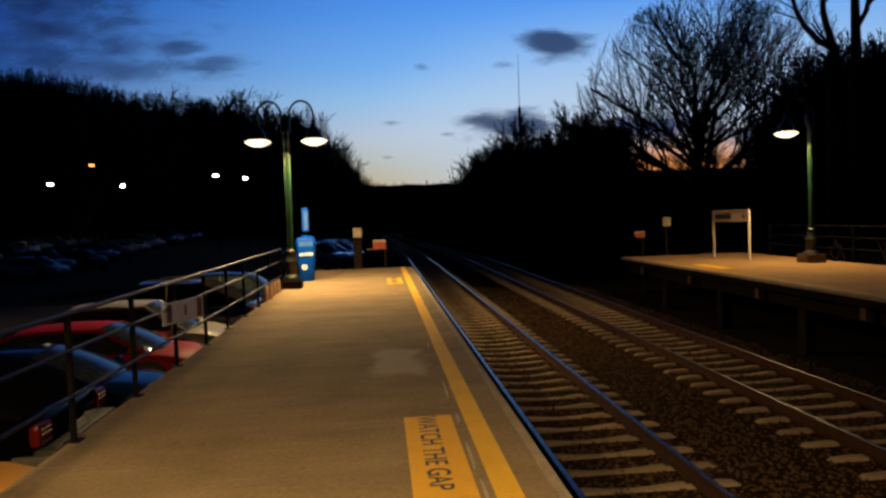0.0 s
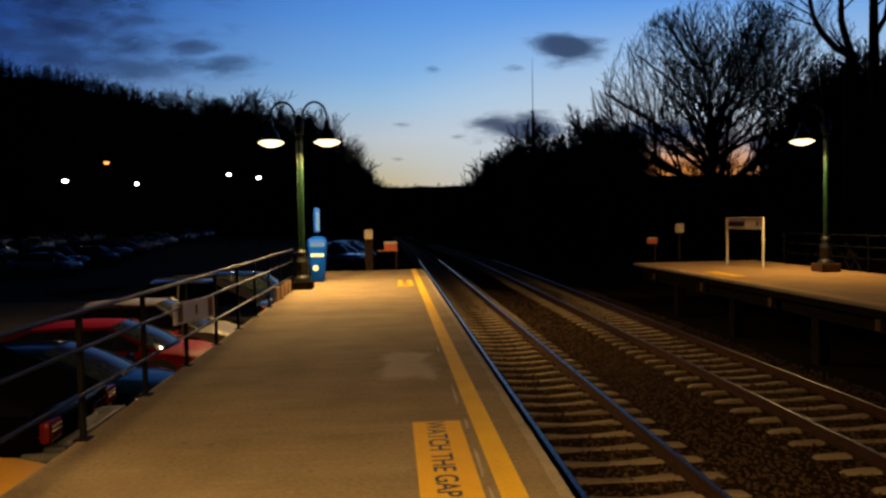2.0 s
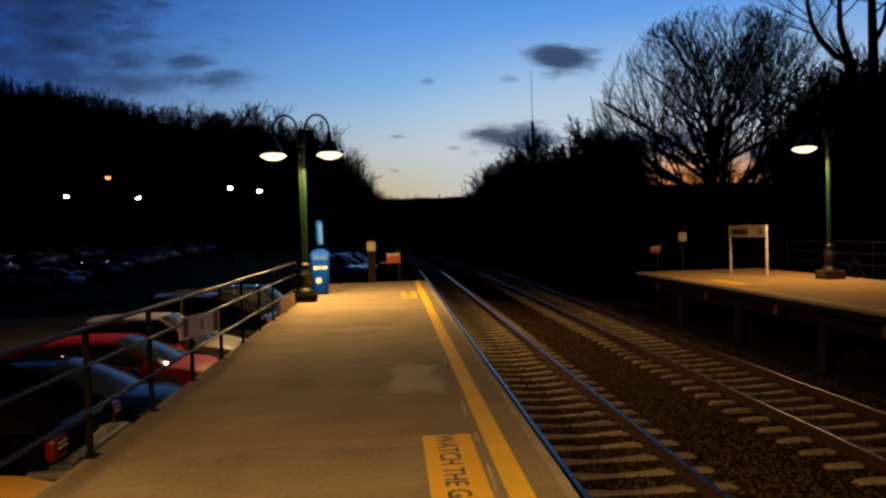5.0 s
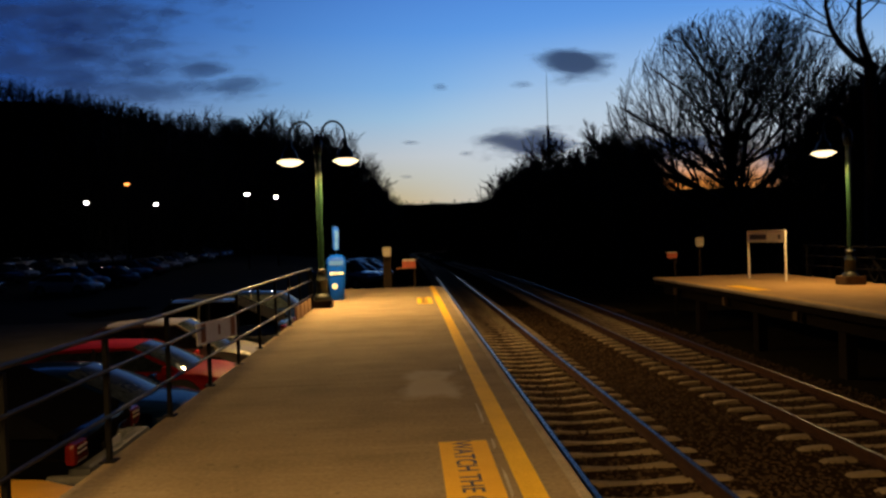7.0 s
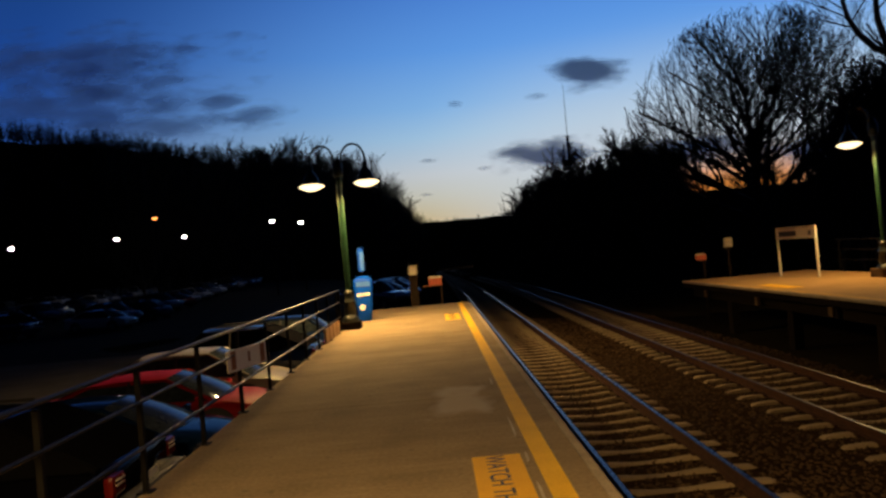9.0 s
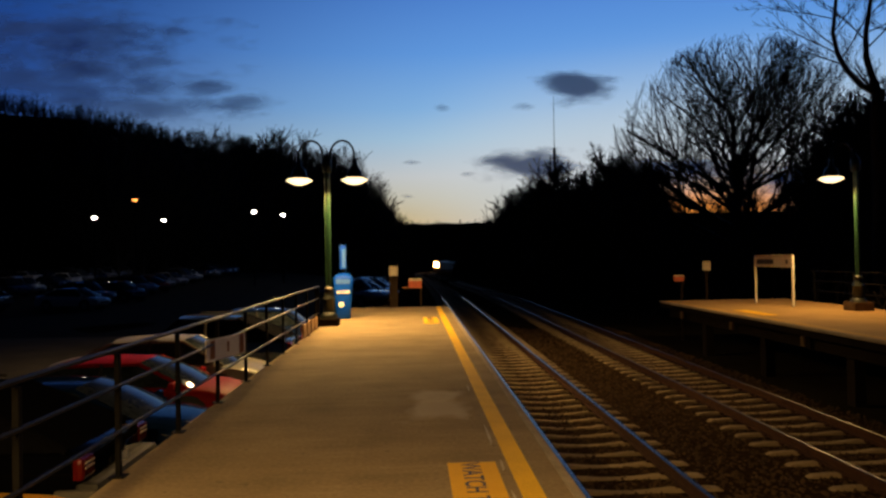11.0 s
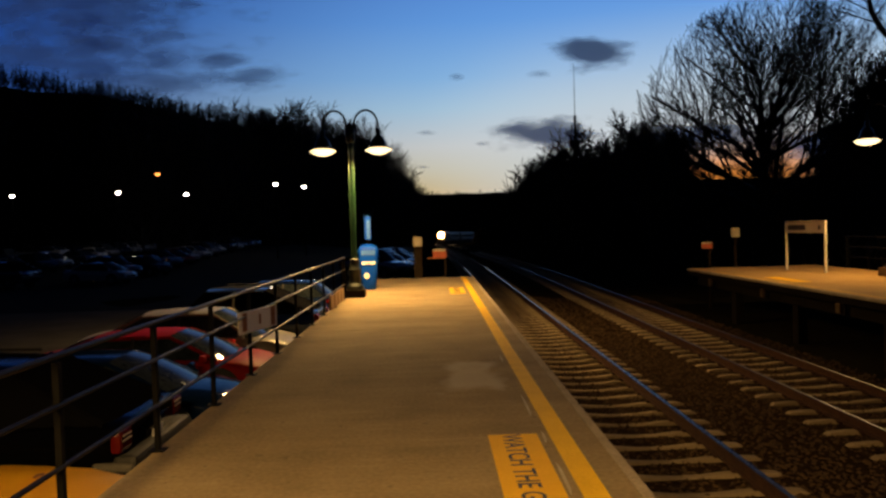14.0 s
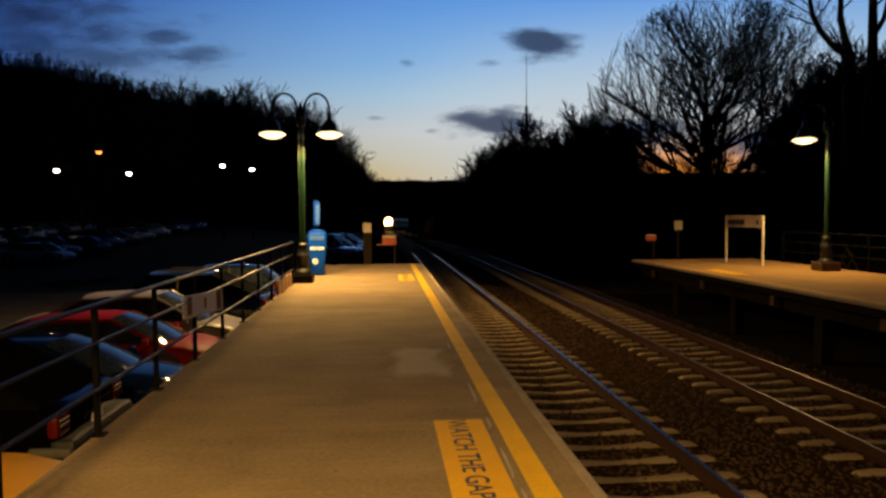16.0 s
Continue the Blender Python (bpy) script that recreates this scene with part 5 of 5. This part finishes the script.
            faces += [(k, k + 1, k + 3), (k + 1, k + 2, k + 3), (k + 2, k, k + 3)]
    for i in range(2600):
        y = rng.uniform(30, 112)
        x = right_foot(y) + rng.uniform(4, 34)
        z, h, k, w = land(x, y), rng.uniform(1.5, 5.5), len(verts), 0.05
        if gap(x, y):
            h *= 0.4
        top = Vector((x + rng.uniform(-1, 1), y + rng.uniform(-1, 1), z + h))
        verts += [(x - w, y, z - .1), (x + w, y, z - .1), (x, y + w, z - .1), top]
        faces += [(k, k + 1, k + 3), (k + 1, k + 2, k + 3), (k + 2, k, k + 3)]
        for _ in range(5):
            a = Vector((x, y, z)).lerp(top, rng.uniform(.3, .9))
            b = a + Vector((rng.uniform(-1, 1), rng.uniform(-1, 1), rng.uniform(.2, 1.2)))
            k = len(verts)
            verts += [a, a + Vector((w, 0, 0)), a + Vector((0, w, 0)), b]
            faces += [(k, k + 1, k + 3), (k + 1, k + 2, k + 3), (k + 2, k, k + 3)]
    ob = mesh_ob("brushwood", verts, faces, TWIG)
    tagged(ob, "tangled bare brushwood on the banks", "brush", kind="stuff")


def radio_mast():
    x, y = 52.0, 275.0
    z = land(x, y)
    t = thing("radio_mast", (x, y, z), label="thin dark radio mast above the woods", category="mast")
    part("tower", rodm((0, 0, -1), (0, 0, 42.5 - z), 0.75, 0.55, 8), BLACK_METAL, t)
    part("antenna", rodm((0, 0, 42.5 - z), (0, 0, 62.5 - z), 0.16, 0.08, 6), BLACK_METAL, t)


# ---- clouds, train ----
CLOUDS = [(0.250, 0.232, 0.060, 0.025), (0.180, 0.205, 0.018, 0.006), (0.185, 0.124, 0.080, 0.025), (0.245, 0.215, 0.009, 0.005), (0.095, 0.113, 0.011, 0.004),
          (0.015, 0.083, 0.010, 0.003), (0.065, 0.205, 0.012, 0.005), (-0.40, 0.255, 0.15, 0.035), (-0.42, 0.30, 0.17, 0.03), (-0.27, 0.235, 0.06, 0.012), (-0.20, 0.215, 0.06, 0.012),
          (-0.33, 0.205, 0.14, 0.022), (-0.50, 0.24, 0.26, 0.06), (-0.46, 0.31, 0.22, 0.04), (0.40, 0.115, 0.10, 0.022), (0.58, 0.10, 0.12, 0.022), (0.02, 0.13, 0.014, 0.004)]
CLOUD_D = 1500.0


def build_clouds():
    made = []
    for az, el, w, h in CLOUDS:
        W, H = w * CLOUD_D * 1.25, h * CLOUD_D * 1.3
        nu, nv = 20, 10
        bm = bmesh.new()
        grid = [[bm.verts.new((W * (2 * i / nu - 1), 0.25 * H * ((2 * i / nu - 1) ** 2 + (2 * j / nv - 1) ** 2 - 1.0), H * (2 * j / nv - 1))) for i in range(nu + 1)] for j in range(nv + 1)]
        for j in range(nv):
            for i in range(nu):
                bm.faces.new((grid[j][i], grid[j][i + 1], grid[j + 1][i + 1], grid[j + 1][i]))
        ob = part("cloud", bm, CLOUD if az > 0.1 and w > 0.05 else (CLOUD_THIN if w > 0.05 else CLOUD_FAINT), None, smooth=True)
        tagged(ob, "small dark blue-grey dusk cloud" if w < 0.03 else "long dark blue-grey dusk cloud", "cloud", "drifting clouds")
        x, z = -2.9 + az * CLOUD_D, 1.83 + el * CLOUD_D
        ob.matrix_basis = pose(x, CLOUD_D, z)
        made.append((ob, x, z))
    return made


def build_train():
    loco = thing("locomotive", label="dark diesel locomotive with blazing warm headlights", category="train")
    rings = []
    for y, w, z0, z1 in ((0.0, 1.25, 0.75, 3.35), (-0.5, 1.42, 0.7, 3.75), (-1.6, 1.5, 0.7, 4.3), (-18.5, 1.5, 0.7, 4.3), (-19.0, 1.45, 0.75, 4.1)):
        rings.append([(-w, y, z0), (w, y, z0), (w, y, z1 - .5), (w * .75, y, z1), (-w * .75, y, z1), (-w, y, z1 - .5)])
    part("body", loft(rings), TRAIN_PAINT, loco)
    part("pilot", boxm((0, 0.15, 0.45), (2.6, 0.3, 0.6), 0.05), TRAIN_PAINT, loco)
    for s in (-1, 1):
        part("cab_window", boxm((s * .62, -.60, 3.45), (.9, .08, .55), .03, Matrix.Rotation(radians(-40), 4, "X")), GLASS_DARK, loco)
        lamp = part("ditch_light", rodm((s * .80, 0.1, 2.05), (s * .80, 0.34, 2.05), .40, n=20), TRAIN_GLARE, loco, "oversized glowing ditch light")
        part("lens", rodm((s * .80, 0.34, 2.05), (s * .80, 0.38, 2.05), .16, n=16), TRAIN_DITCH, lamp, "lit ditch light lens")
    # Disc and lens far wider than real lamps: glare put into their size.
    lamp = part("headlight", rodm((0, -0.05, 3.0), (0, 0.06, 3.0), 1.38, n=28), TRAIN_GLARE, loco, "oversized glowing disc for the headlight's glare")
    part("lens", rodm((0, 0.06, 3.0), (0, 0.10, 3.0), .92, n=24), TRAIN_LIGHT, lamp, "oversized blazing headlight lens")
    for y in (-4.0, -15.5):
        part("bogie", boxm((0, y, .55), (2.3, 3.6, .5), .06), TRIM_BLACK, loco)
        for dy in (-1.3, 1.3):
            for s in (-1, 1):
                part("wheel", rodm((s * .70, y + dy, .5), (s * .84, y + dy, .5), .5, n=18), RAIL_RUST, loco)
    coach = thing("passenger_coach", label="stainless steel passenger coach behind the locomotive", category="train", group="coaches")
    part("body", loft([[(-1.5, y, .9), (1.5, y, .9), (1.5, y, 3.5), (1.1, y, 4.1), (-1.1, y, 4.1), (-1.5, y, 3.5)] for y in (-25.0, -.3)]), TRAIN_STEEL, coach)
    for i in range(9):
        for s in (-1, 1):
            part("window", boxm((s * 1.5, -3.2 - 2.4 * i, 2.6), (.04, 1.5, .8), .02), GLASS_DARK, coach)
    for y in (-4.0, -21.3):
        part("bogie", boxm((0, y, .5), (2.3, 3.2, .5), .06), TRIM_BLACK, coach)
    return [(loco, 0.0), (coach, 19.4), (copy_thing(coach, pose(0, 0, 0)), 44.7)]


build_ground()
build_cutting()
build_ballast()
build_track(0.0, 0.0, "near_track", "track on concrete sleepers with rusty rails")
build_track(TRACK_2, TRACK_2_LOW, "far_track", "second track on concrete sleepers")
build_platform_1()
build_platform_2()
gap_notice(4.41)
gap_notice(19.7)
handrail()
lamp_post((-5.17, 18.67, 0), watts=0.75)
lamp_post((-5.1, -3.0, 0), watts=1.2)
lamp_post((10.25, 19.98, 0.0), (-1,), label="green lamp post with one lit bell lamp across the tracks", watts=0.47, girth=0.68, plinth=0.44)
lamp_post((10.25, -4.0, 0.0), (-1,), label="green lamp post with one lit bell lamp across the tracks", watts=0.07)
blue_box()
platform_end()
build_cars()
build_lot_lamps()
build_trees()
radio_mast()
clouds = build_clouds()
train = build_train()


def train_front(t):
    """Metres along the line of the locomotive's front."""
    return 236.0 + 14.5 * (15.6 - t) - 0.12 * (15.6 - t) ** 2 + 24.0 * smooth01((11.5 - t) / 2.6) if t < 15.6 else 236.0 - 14.5 * (t - 15.6)


def motions():
    for ob, behind in train:
        rows = []
        for i in range(33):
            t = 0.5 * i
            a, _ = line(train_front(t) + behind)
            b, _ = line(train_front(t) + behind + 18.0)
            d = a - b
            rows.append((t, pose(*a, math.degrees(math.atan2(d.z, math.hypot(d.x, d.y))), 0, math.degrees(math.atan2(d.y, d.x)) - 90)))
        walk(ob, rows)
    for ob, x, z in clouds:
        walk(ob, [(0.0, pose(x, CLOUD_D, z)), (16.0, pose(x - 44.0, CLOUD_D, z))])


motions()
